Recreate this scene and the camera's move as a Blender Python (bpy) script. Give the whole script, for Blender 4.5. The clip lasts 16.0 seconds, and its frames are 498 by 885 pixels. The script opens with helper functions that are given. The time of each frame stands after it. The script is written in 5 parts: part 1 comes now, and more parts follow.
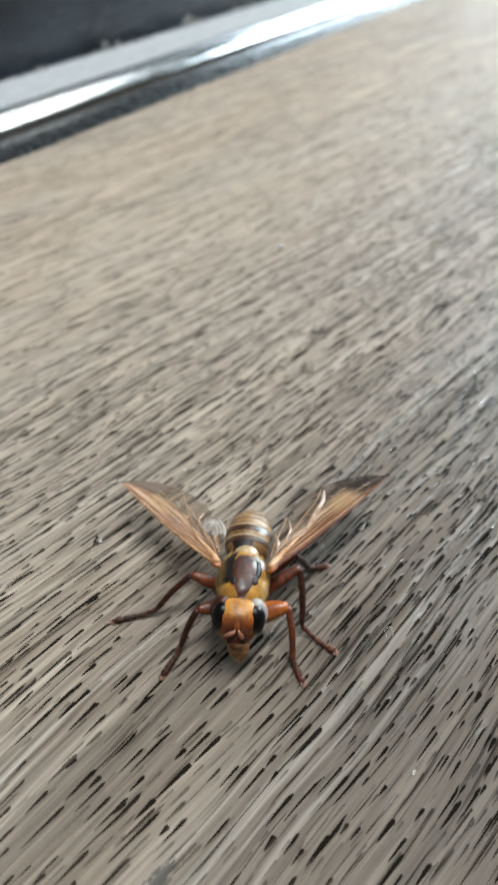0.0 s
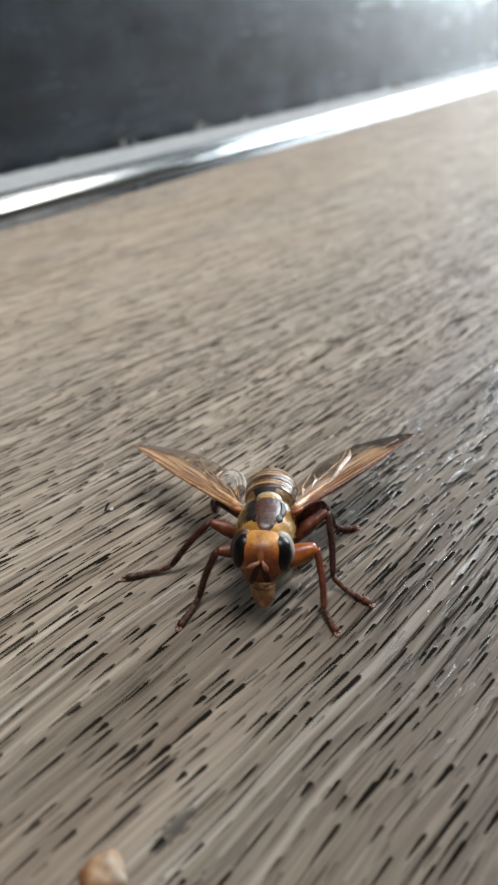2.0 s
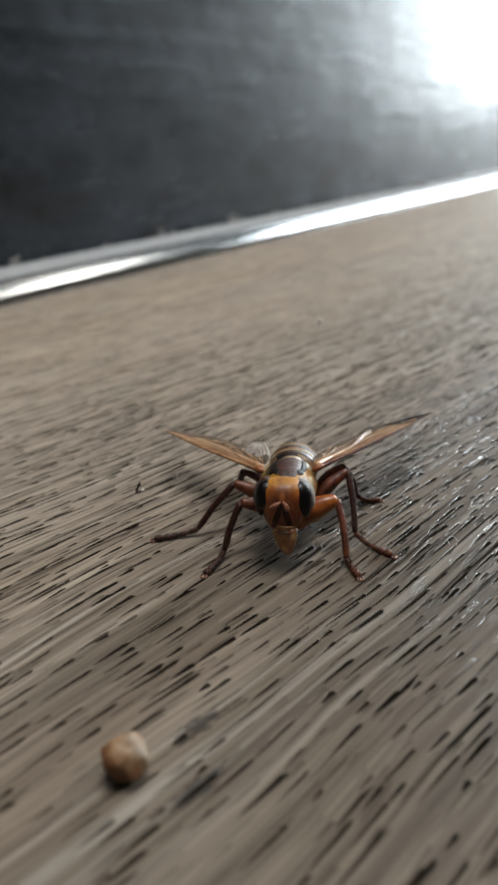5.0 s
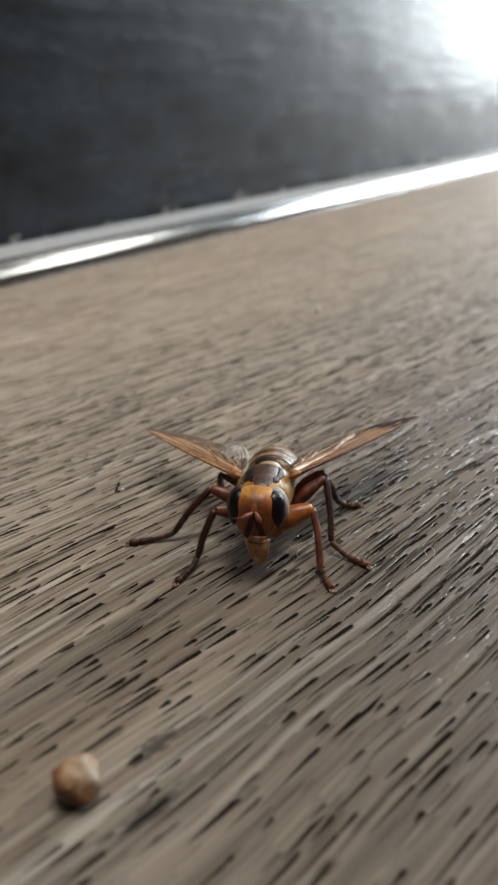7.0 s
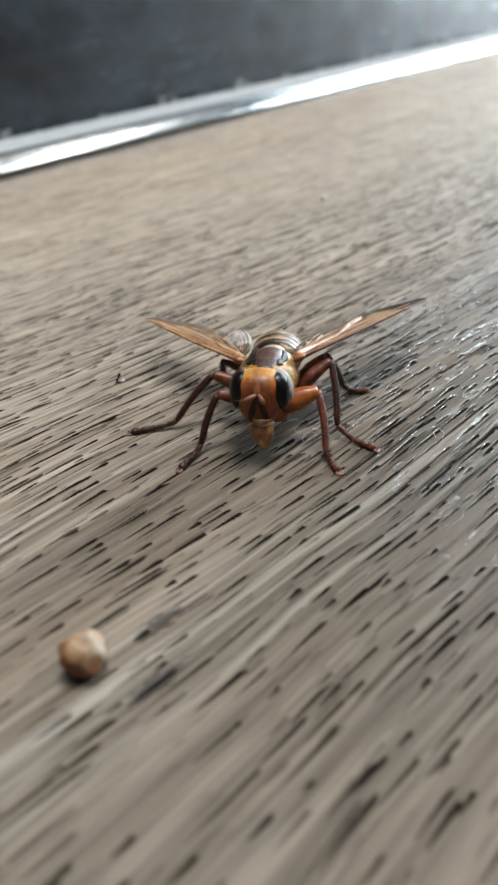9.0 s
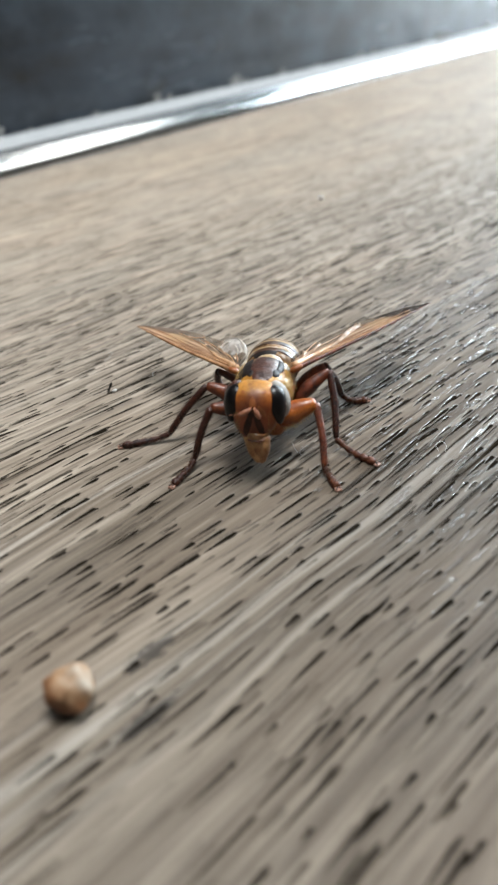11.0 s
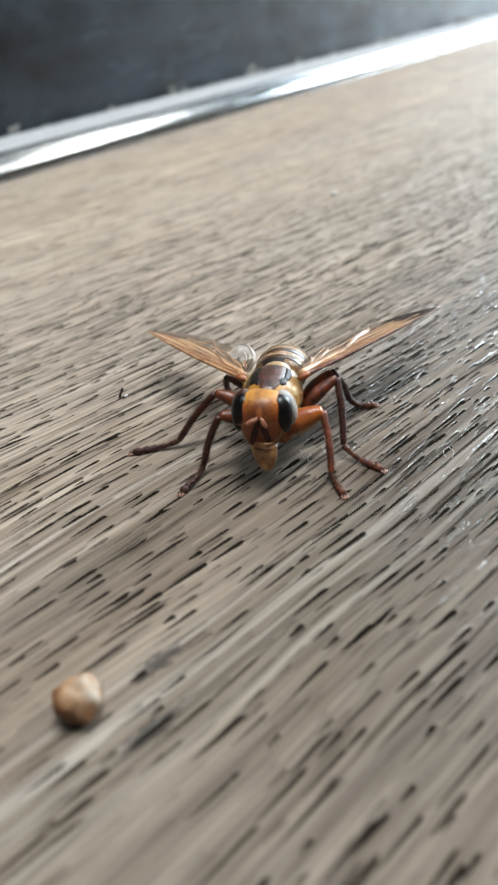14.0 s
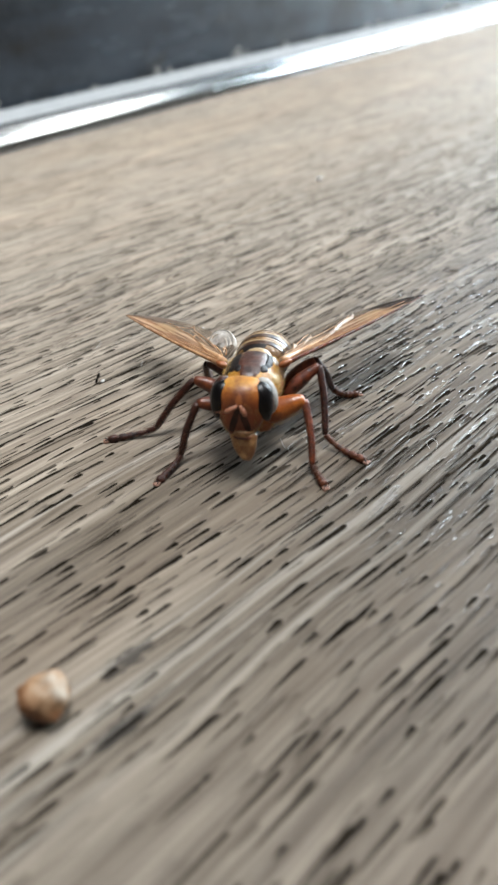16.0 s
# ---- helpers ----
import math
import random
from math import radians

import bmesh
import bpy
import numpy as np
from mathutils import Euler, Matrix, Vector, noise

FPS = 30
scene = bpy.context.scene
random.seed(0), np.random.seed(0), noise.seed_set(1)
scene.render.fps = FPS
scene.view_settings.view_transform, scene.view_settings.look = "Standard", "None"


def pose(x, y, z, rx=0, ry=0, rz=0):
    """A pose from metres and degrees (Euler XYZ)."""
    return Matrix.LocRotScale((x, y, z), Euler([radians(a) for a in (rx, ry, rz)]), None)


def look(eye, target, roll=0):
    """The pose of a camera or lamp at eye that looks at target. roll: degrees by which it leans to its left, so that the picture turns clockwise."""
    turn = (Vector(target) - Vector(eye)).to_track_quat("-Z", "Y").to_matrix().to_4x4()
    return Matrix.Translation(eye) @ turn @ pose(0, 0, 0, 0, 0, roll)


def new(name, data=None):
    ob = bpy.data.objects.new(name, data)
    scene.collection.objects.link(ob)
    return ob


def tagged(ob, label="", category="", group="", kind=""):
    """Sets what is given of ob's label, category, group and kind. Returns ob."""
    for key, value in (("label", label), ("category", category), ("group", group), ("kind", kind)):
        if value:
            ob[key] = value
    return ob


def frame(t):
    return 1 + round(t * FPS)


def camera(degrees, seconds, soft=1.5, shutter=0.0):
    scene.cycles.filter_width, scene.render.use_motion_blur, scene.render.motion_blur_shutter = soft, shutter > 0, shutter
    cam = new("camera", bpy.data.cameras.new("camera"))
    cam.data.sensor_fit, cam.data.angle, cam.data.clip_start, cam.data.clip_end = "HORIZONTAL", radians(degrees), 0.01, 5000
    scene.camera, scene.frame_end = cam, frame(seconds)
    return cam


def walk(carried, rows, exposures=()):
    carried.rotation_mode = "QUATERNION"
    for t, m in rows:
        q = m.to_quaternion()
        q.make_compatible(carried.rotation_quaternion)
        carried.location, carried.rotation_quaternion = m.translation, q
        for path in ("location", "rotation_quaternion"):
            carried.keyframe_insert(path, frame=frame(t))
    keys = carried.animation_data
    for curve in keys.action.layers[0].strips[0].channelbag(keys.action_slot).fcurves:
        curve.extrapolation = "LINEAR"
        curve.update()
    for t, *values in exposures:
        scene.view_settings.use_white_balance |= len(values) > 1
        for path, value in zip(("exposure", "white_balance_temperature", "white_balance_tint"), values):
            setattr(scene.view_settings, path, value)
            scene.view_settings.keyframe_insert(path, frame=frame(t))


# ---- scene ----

MM = 0.001

# ---- camera ----
PATH = [
    (0.0, (-26.30, -15.11, 52.52), (12.16, 7.23, 12.25), 4.31),
    (0.5, (-31.18, -18.80, 45.21), (8.07, 6.39, 7.45), 1.53),
    (1.0, (-32.81, -18.27, 43.39), (7.36, 8.42, 7.70), 1.91),
    (1.5, (-32.99, -18.80, 41.77), (8.01, 9.40, 8.24), 0.21),
    (2.0, (-31.39, -18.87, 38.27), (11.54, 8.45, 6.47), 1.42),
    (2.5, (-33.06, -20.88, 37.02), (9.79, 10.65, 9.28), 0.54),
    (3.0, (-33.22, -23.92, 37.24), (9.90, 7.51, 9.80), 1.27),
    (3.5, (-35.99, -22.86, 39.29), (7.44, 8.57, 12.36), 0.83),
    (4.0, (-36.60, -24.00, 36.52), (6.69, 8.14, 10.19), -0.16),
    (4.5, (-37.63, -23.72, 32.11), (6.84, 7.84, 7.08), -0.45),
    (5.0, (-37.00, -24.36, 29.78), (7.49, 8.00, 5.83), -1.48),
    (5.2, (-38.99, -24.31, 28.89), (6.03, 7.02, 4.58), -1.11),
    (7.3, (-33.71, -26.06, 31.70), (8.70, 7.23, 5.72), -1.16),
    (7.5, (-34.77, -26.81, 29.34), (6.86, 7.98, 3.70), -2.36),
    (7.7, (-35.20, -26.07, 28.88), (5.60, 8.40, 2.75), -2.66),
    (8.0, (-35.84, -24.95, 28.18), (5.55, 6.68, -1.60), -3.10),
    (8.5, (-34.49, -25.42, 28.93), (5.54, 5.69, -3.16), -2.37),
    (10.8, (-31.90, -24.76, 29.20), (7.94, 6.45, -3.04), -2.97),
    (11.0, (-31.41, -24.25, 29.07), (8.40, 6.82, -3.35), -2.83),
    (11.5, (-31.22, -24.19, 29.42), (8.24, 7.00, -3.29), -2.87),
    (12.0, (-31.03, -24.18, 29.50), (8.34, 7.07, -3.26), -3.10),
    (12.5, (-30.90, -24.19, 29.64), (8.37, 6.95, -3.35), -3.05),
    (13.0, (-31.20, -24.36, 29.90), (7.94, 7.33, -2.72), -2.99),
    (13.5, (-30.86, -24.72, 30.24), (7.77, 7.37, -2.58), -4.05),
    (14.0, (-30.67, -24.78, 30.48), (7.73, 7.24, -2.69), -4.06),
    (14.5, (-30.43, -24.78, 30.37), (8.09, 7.21, -2.69), -3.75),
    (15.0, (-30.26, -24.63, 30.15), (8.21, 6.86, -3.45), -3.28),
    (15.5, (-29.81, -24.46, 30.04), (8.65, 6.50, -4.05), -2.87),
    (16.0, (-29.53, -24.18, 29.69), (9.23, 6.44, -4.36), -2.49),
]
cam = camera(37.21, 16.0, soft=2.5, shutter=0.3)
cam.data.dof.use_dof = True
cam.data.dof.focus_distance = 0.055
cam.data.dof.aperture_fstop = 62.0
walk(cam, [(t, look(Vector(e) * MM, Vector(g) * MM, r)) for t, e, g, r in PATH],
     exposures=[(0.0, -0.27, 6200, 6), (0.1, -0.38, 5950, -22), (0.3, -0.36, 5750, -27), (0.5, -0.17, 5700, -9), (0.7, -0.12, 5780, 6), (1.0, -0.05, 5950, 6),
                (1.5, -0.15, 6350, 9), (2.0, -0.5, 6450, 10), (2.5, -0.8, 6700, 10), (3.5, -0.95, 6650, 10), (5.2, -0.95, 6650, 10), (7.5, -0.8, 6850, 12),
                (8.0, -0.72, 6700, 11), (8.5, -0.4, 6350, 8), (11.0, -0.07, 6280, 8), (16.0, -0.02, 6230, 8)])

# ---- world and lights ----
world = bpy.data.worlds.new("sky")
scene.world = world
world.use_nodes = True
wn = world.node_tree.nodes
sky = wn.new("ShaderNodeTexSky")
sky.sky_type, sky.sun_disc = "NISHITA", False
sky.sun_elevation, sky.sun_rotation = radians(35), radians(60)
wn["Background"].inputs["Strength"].default_value = 0.10
world.node_tree.links.new(sky.outputs[0], wn["Background"].inputs["Color"])

ROOM_X0, ROOM_X1, ROOM_Y0, ROOM_Y1, FLOOR_Z, CEIL_Z = -1.6, 2.4, -2.6, 0.122, -0.75, 1.75
WIN_Y0, WIN_Y1, WIN_Z0, WIN_Z1 = -0.74, 0.02, 0.07, 1.42


def area_lamp(name, m, size_x, size_y, watts, colour):
    data = bpy.data.lights.new(name, "AREA")
    data.shape, data.size, data.size_y, data.energy, data.color = "RECTANGLE", size_x, size_y, watts, colour
    ob = new(name, data)
    ob.matrix_world = m
    return ob


WINDOW_WATTS, PANEL_WATTS, OVERHEAD_WATTS = 98.0, 11.0, 36.0
area_lamp("window_daylight", look((ROOM_X1 - 0.02, (WIN_Y0 + WIN_Y1) / 2, (WIN_Z0 + WIN_Z1) / 2), (0, (WIN_Y0 + WIN_Y1) / 2, (WIN_Z0 + WIN_Z1) / 2)),
          WIN_Y1 - WIN_Y0, WIN_Z1 - WIN_Z0, WINDOW_WATTS, (0.83, 0.935, 1.0))
LAMP_X, LAMP_Y, LAMP_W, LAMP_D = 1.56, -0.45, 0.42, 0.9
area_lamp("ceiling_panel_light", look((LAMP_X, LAMP_Y, CEIL_Z - 0.035), (LAMP_X, LAMP_Y, 0)), LAMP_W, LAMP_D, PANEL_WATTS, (1.0, 0.95, 0.88))

# added lamp, unseen: lights the table and deepens the shadow under the fly
OVER_X, OVER_Y, OVER_W, OVER_D = 0.16, -0.09, 0.80, 0.40
area_lamp("added_overhead_light", look((OVER_X, OVER_Y, CEIL_Z - 0.035), (OVER_X, OVER_Y, 0)), OVER_W, OVER_D, OVERHEAD_WATTS, (0.985, 0.98, 0.965))

# ---- materials ----


class Nodes:
    """Small wrapper to chain shader nodes of one material."""

    def __init__(self, name):
        self.m = bpy.data.materials.new(name)
        self.m.use_nodes = True
        self.t = self.m.node_tree
        self.bsdf = self.t.nodes["Principled BSDF"]

    def add(self, kind, operation=""):
        n = self.t.nodes.new(kind)
        if operation:
            n.operation = operation
        return n

    def link(self, a, b):
        self.t.links.new(a, b)

    def put(self, value, socket):
        if isinstance(value, (int, float, tuple, list)):
            socket.default_value = value
        else:
            self.link(value, socket)

    def math(self, op, a, b=0.0, c=None, clamp=False):
        n = self.add("ShaderNodeMath", op)
        n.use_clamp = clamp
        self.put(a, n.inputs[0])
        self.put(b, n.inputs[1])
        if c is not None:
            self.put(c, n.inputs[2])
        return n.outputs[0]

    def coords(self, scale=(1000, 1000, 1000), turn=0.0, kind="Object"):
        c = self.add("ShaderNodeTexCoord")
        mp = self.add("ShaderNodeMapping")
        mp.inputs["Scale"].default_value = scale
        mp.inputs["Rotation"].default_value = (0, 0, radians(turn))
        self.link(c.outputs[kind], mp.inputs["Vector"])
        return mp.outputs[0]

    def scaled(self, vector, scale, offset=(0, 0, 0)):
        mp = self.add("ShaderNodeMapping")
        mp.inputs["Scale"].default_value = scale
        mp.inputs["Location"].default_value = offset
        self.link(vector, mp.inputs["Vector"])
        return mp.outputs[0]

    def noise(self, vector, scale=1.0, detail=4.0, rough=0.55, distort=0.0):
        n = self.add("ShaderNodeTexNoise")
        n.inputs["Scale"].default_value, n.inputs["Detail"].default_value = scale, detail
        n.inputs["Roughness"].default_value, n.inputs["Distortion"].default_value = rough, distort
        self.link(vector, n.inputs["Vector"])
        return n.outputs["Fac"]

    def ramp(self, value, stops):
        n = self.add("ShaderNodeValToRGB")
        e = n.color_ramp.elements
        while len(e) < len(stops):
            e.new(0.5)
        for el, (pos, col) in zip(e, stops):
            el.position, el.color = pos, (*col, 1) if len(col) == 3 else col
        self.put(value, n.inputs["Fac"])
        return n.outputs["Color"]

    def span(self, value, a, b, lo=0.0, hi=1.0):
        n = self.add("ShaderNodeMapRange")
        self.put(a, n.inputs["From Min"])
        self.put(b, n.inputs["From Max"])
        n.inputs["To Min"].default_value, n.inputs["To Max"].default_value = lo, hi
        self.put(value, n.inputs["Value"])
        return n.outputs[0]

    def mix(self, fac, a, b, mode="MIX"):
        n = self.add("ShaderNodeMix")
        n.data_type, n.blend_type = "RGBA", mode
        self.put(fac, n.inputs["Factor"])
        self.put((*a, 1) if isinstance(a, tuple) and len(a) == 3 else a, n.inputs[6])
        self.put((*b, 1) if isinstance(b, tuple) and len(b) == 3 else b, n.inputs[7])
        return n.outputs[2]

    def bump(self, height, distance, strength=1.0, normal=None):
        n = self.add("ShaderNodeBump")
        n.inputs["Strength"].default_value, n.inputs["Distance"].default_value = strength, distance
        self.link(height, n.inputs["Height"])
        if normal is not None:
            self.link(normal, n.inputs["Normal"])
        return n.outputs[0]

    def set(self, **values):
        for k, v in values.items():
            socket = self.bsdf.inputs[k.replace("_", " ")]
            self.put((*v, 1) if isinstance(v, tuple) and socket.type == "RGBA" else v, socket)
        return self.m


def pores(n, p, cell_x, cell_y, len_lo, len_hi, wid_lo, wid_hi, keep, shift):
    """Mask of slit-like wood pores lying along x, one to a cell, and its depth."""
    v = n.scaled(p, (1 / cell_x, 1 / cell_y, 0), (shift, shift * 1.7, 0))
    vor = n.add("ShaderNodeTexVoronoi")
    vor.voronoi_dimensions, vor.feature = "2D", "F1"
    vor.inputs["Scale"].default_value = 1.0
    n.link(v, vor.inputs["Vector"])
    d = n.add("ShaderNodeVectorMath", "SUBTRACT")
    n.link(v, d.inputs[0])
    n.link(vor.outputs["Position"], d.inputs[1])
    s = n.add("ShaderNodeSeparateXYZ")
    n.link(d.outputs[0], s.inputs[0])
    r = n.add("ShaderNodeSeparateColor")
    n.link(vor.outputs["Color"], r.inputs[0])
    half_l = n.math("MULTIPLY_ADD", n.math("POWER", r.outputs[0], 1.6), len_hi - len_lo, len_lo)
    half_w = n.math("MULTIPLY_ADD", r.outputs[1], wid_hi - wid_lo, wid_lo)
    ax = n.math("DIVIDE", n.math("MULTIPLY", s.outputs[0], cell_x), half_l)
    # the slit tapers towards -x and is blunt at +x
    taper = n.span(ax, -1.0, 0.75, 0.30, 1.12)
    ay = n.math("DIVIDE", n.math("MULTIPLY", s.outputs[1], cell_y), n.math("MULTIPLY", half_w, taper))
    q = n.math("SQRT", n.math("ADD", n.math("POWER", n.math("ABSOLUTE", ax), 6.0), n.math("MULTIPLY", ay, ay)))
    q = n.math("ADD", q, n.math("MULTIPLY_ADD", n.noise(n.scaled(p, (2.6, 6.0, 1)), 1.0, 3, 0.6), 0.8, -0.40))
    inside = n.span(q, 1.10, 0.80)
    fade = n.span(ax, -1.0, 0.3, 0.55, 1.0)
    deep = n.math("MULTIPLY", n.math("LESS_THAN", r.outputs[2], keep), n.span(r.outputs[2], 0.0, keep, 1.0, 0.8))
    mask = n.math("MULTIPLY", n.math("MULTIPLY", inside, fade), deep)
    rim = n.math("MULTIPLY", n.span(q, 2.1, 0.9), n.math("LESS_THAN", r.outputs[2], keep))
    return n.span(mask, 0.15, 0.62), rim


def wood_material():
    n = Nodes("weathered_varnished_wood")
    p0 = n.coords(turn=GRAIN_TURN)
    wob = n.add("ShaderNodeCombineXYZ")
    w1 = n.math("MULTIPLY_ADD", n.noise(n.scaled(p0, (0.022, 0.05, 1)), 1.0, 2), 3.6, -1.8)
    w2 = n.math("MULTIPLY_ADD", n.noise(n.scaled(p0, (0.22, 0.8, 1)), 1.0, 2), 0.06, -0.03)
    n.link(n.math("ADD", w1, w2), wob.inputs[1])
    pv = n.add("ShaderNodeVectorMath", "ADD")
    n.link(p0, pv.inputs[0])
    n.link(wob.outputs[0], pv.inputs[1])
    p = pv.outputs[0]
    fibre = n.noise(n.scaled(p, (0.055, 2.7, 1)), 1.0, 4, 0.6)
    streak = n.noise(n.scaled(p, (0.035, 1.5, 1)), 1.0, 6, 0.62)
    groove = n.noise(n.scaled(p, (0.055, 2.6, 1), (4.0, 8.0, 0)), 1.0, 3, 0.6)
    band = n.noise(n.scaled(p, (0.012, 0.13, 1)), 1.0, 4, 0.5)
    blotch = n.noise(n.scaled(p0, (0.05, 0.09, 1), (3.1, 1.2, 0)), 1.0, 4, 0.6)
    grit = n.noise(n.scaled(p0, (3.0, 9.0, 1)), 1.0, 3, 0.6)
    tone = n.math("ADD", n.math("MULTIPLY", streak, 0.50), n.math("MULTIPLY", fibre, 0.50))
    col = n.ramp(tone, [(0.33, (0.115, 0.094, 0.073)), (0.43, (0.220, 0.188, 0.152)), (0.52, (0.315, 0.276, 0.227)), (0.63, (0.54, 0.487, 0.414))])
    # alternating pale and dark growth lines, a millimetre or two wide
    growth = n.noise(n.scaled(p, (0.035, 0.60, 1), (2.0, 6.0, 0)), 1.0, 3, 0.55)
    col = n.mix(n.span(growth, 0.48, 0.36, 0.0, 0.8), col, n.mix(1.0, col, (0.56, 0.54, 0.51), "MULTIPLY"))
    col = n.mix(n.span(growth, 0.54, 0.64, 0.0, 0.45), col, (0.56, 0.51, 0.44))
    col = n.mix(n.span(band, 0.38, 0.62, 0.0, 0.45), col, n.mix(0.5, col, (0.38, 0.285, 0.205)))
    col = n.mix(n.span(blotch, 0.42, 0.7, 0.0, 0.5), col, n.mix(0.55, col, (0.22, 0.200, 0.180)))
    col = n.mix(n.span(grit, 0.42, 0.75, 0.0, 0.12), col, (0.44, 0.40, 0.34))
    lump = n.noise(n.scaled(p0, (1.3, 3.2, 1), (7, 1, 0)), 1.0, 4, 0.65)
    col = n.mix(n.span(lump, 0.46, 0.30, 0.0, 0.10), col, n.mix(1.0, col, (0.62, 0.60, 0.57), "MULTIPLY"))
    col = n.mix(n.span(lump, 0.54, 0.70, 0.0, 0.08), col, (0.47, 0.42, 0.35))
    speck = n.noise(n.scaled(p0, (9.0, 16.0, 1)), 1.0, 3, 0.7)
    col = n.mix(n.span(speck, 0.56, 0.75, 0.0, 0.25), col, n.mix(1.0, col, (0.45, 0.43, 0.41), "MULTIPLY"))
    col = n.mix(n.span(speck, 0.42, 0.28, 0.0, 0.2), col, (0.55, 0.51, 0.45))
    col = n.mix(1.0, col, (1.0, 0.95, 0.905), "MULTIPLY")
    # the board is greyer and darker on its front side
    sp = n.add("ShaderNodeSeparateXYZ")
    n.link(p, sp.inputs[0])
    edge = n.math("ADD", sp.outputs[1], n.math("MULTIPLY_ADD", streak, 12.0, -6.0))
    pale = None
    for line, wide, strong in ((-7.1, 0.7, 0.8), (-8.4, 0.35, 0.9), (-10.3, 0.4, 0.6), (6.9, 0.7, 0.55), (38.5, 0.7, 0.4), (-5.2, 0.35, 0.7)):
        here = n.math("ABSOLUTE", n.math("SUBTRACT", n.math("ADD", sp.outputs[1], n.math("MULTIPLY_ADD", band, 1.2, -0.6)), line))
        here = n.span(here, wide, wide * 0.25, 0.0, strong)
        pale = here if pale is None else n.math("MAXIMUM", pale, here)
    col = n.mix(n.math("MULTIPLY", pale, n.span(tone, 0.41, 0.54, 0.0, 0.95)), col, (0.66, 0.61, 0.54))
    knot = n.add("ShaderNodeVectorMath", "DISTANCE")
    n.link(n.scaled(p0, (0.45, 1.0, 0)), knot.inputs[0])
    knot.inputs[1].default_value = (85.1 * 0.45, 78.5, 0)
    col = n.mix(n.span(n.math("ADD", knot.outputs["Value"], streak), 2.0, 0.9, 0.0, 0.8), col, (0.06, 0.04, 0.03))
    noise_x = n.math("ADD", sp.outputs[0], n.math("MULTIPLY_ADD", streak, 24.0, -12.0))
    col = n.mix(n.span(edge, 9.0, 30.0, 0.0, 0.16), col, (0.30, 0.262, 0.216))
    col = n.mix(n.span(edge, 16.0, 58.0, 0.0, 0.30), col, (0.46, 0.405, 0.34))
    # pale rosy and dusky flecks along the back of the board
    fleck = n.noise(n.scaled(p, (0.11, 1.3, 1), (8.0, 4.0, 0)), 1.0, 4, 0.65)
    behind = n.span(edge, 12.0, 34.0)
    col = n.mix(n.math("MULTIPLY", behind, n.span(fleck, 0.54, 0.64, 0.0, 0.55)), col, (0.56, 0.435, 0.345))
    col = n.mix(n.math("MULTIPLY", behind, n.span(fleck, 0.45, 0.36, 0.0, 0.55)), col, (0.145, 0.118, 0.100))
    # warmer, redder heartwood along the back of the board
    warm = n.noise(n.scaled(p0, (0.025, 0.10, 1), (1.7, 5.3, 0)), 1.0, 4, 0.6)
    col = n.mix(n.math("MULTIPLY", n.span(edge, 28.0, 74.0, 0.15, 1.0), n.span(warm, 0.38, 0.60, 0.15, 0.75)), col, n.mix(1.0, col, (1.05, 0.99, 0.92), "MULTIPLY"))
    for sx, sy in ((-13.6, -5.75), (-16.4, -8.7)):
        smudge = n.add("ShaderNodeVectorMath", "DISTANCE")
        n.link(n.scaled(p0, (0.30, 1.0, 0)), smudge.inputs[0])
        smudge.inputs[1].default_value = (sx * 0.30, sy, 0)
        col = n.mix(n.span(n.math("ADD", smudge.outputs["Value"], n.math("MULTIPLY_ADD", lump, 1.6, -0.8)), 0.60, 0.30, 0.0, 0.8), col, (0.055, 0.048, 0.042))
    dark_side = n.math("MULTIPLY", n.span(edge, 16.0, -8.0), n.span(noise_x, -30.0, -8.0, 0.85, 1.0))
    col = n.mix(dark_side, col, n.mix(1.0, col, (0.465, 0.45, 0.43), "MULTIPLY"))
    # darker stretch of wet-looking varnish where the grain runs close
    close = n.math("MULTIPLY", n.span(noise_x, -8.0, 6.0), n.span(edge, 15.0, 5.0))
    col = n.mix(n.math("MULTIPLY", close, 0.8), col, n.mix(1.0, col, (0.72, 0.71, 0.71), "MULTIPLY"))
    big, rim_a = pores(n, p, 3.9, 0.92, 0.4, 2.6, 0.075, 0.17, 0.56, 0.0)
    wide, rim_b = pores(n, p, 4.8, 1.3, 0.5, 3.0, 0.085, 0.20, 0.50, 3.7)
    big = n.math("MULTIPLY", n.math("MAXIMUM", big, wide), n.math("MAXIMUM", n.span(growth, 0.66, 0.54, 0.2, 1.0), n.span(edge, 7.0, 12.0)))
    mid, rim_c = pores(n, p, 3.2, 0.52, 0.5, 2.2, 0.055, 0.12, 0.66, 7.3)
    crack, rim_d = pores(n, p, 3.0, 0.70, 0.5, 2.0, 0.080, 0.18, 0.72, 11.9)
    patch = n.span(n.noise(n.scaled(p0, (0.05, 0.20, 1), (9, 2, 0)), 1.0, 3), 0.38, 0.52)
    dense = n.math("MULTIPLY", n.span(edge, 7.0, 12.0), n.span(edge, 52.0, 36.0))
    patch = n.math("MAXIMUM", n.math("MULTIPLY", patch, 0.45), n.math("MAXIMUM", n.math("MULTIPLY", dense, 0.95), close))
    # pores sit in rows along the growth lines
    row = n.span(n.noise(n.scaled(p, (0.03, 1.1, 1), (6.0, 3.0, 0)), 1.0, 3, 0.6), 0.40, 0.50, 0.25, 1.0)
    mid, crack = n.math("MULTIPLY", mid, row), n.math("MULTIPLY", crack, row)
    lines = n.span(groove, n.math("MULTIPLY_ADD", n.math("MAXIMUM", close, dense), 0.065, n.span(patch, 0.3, 1.0, 0.36, 0.40)), 0.33)
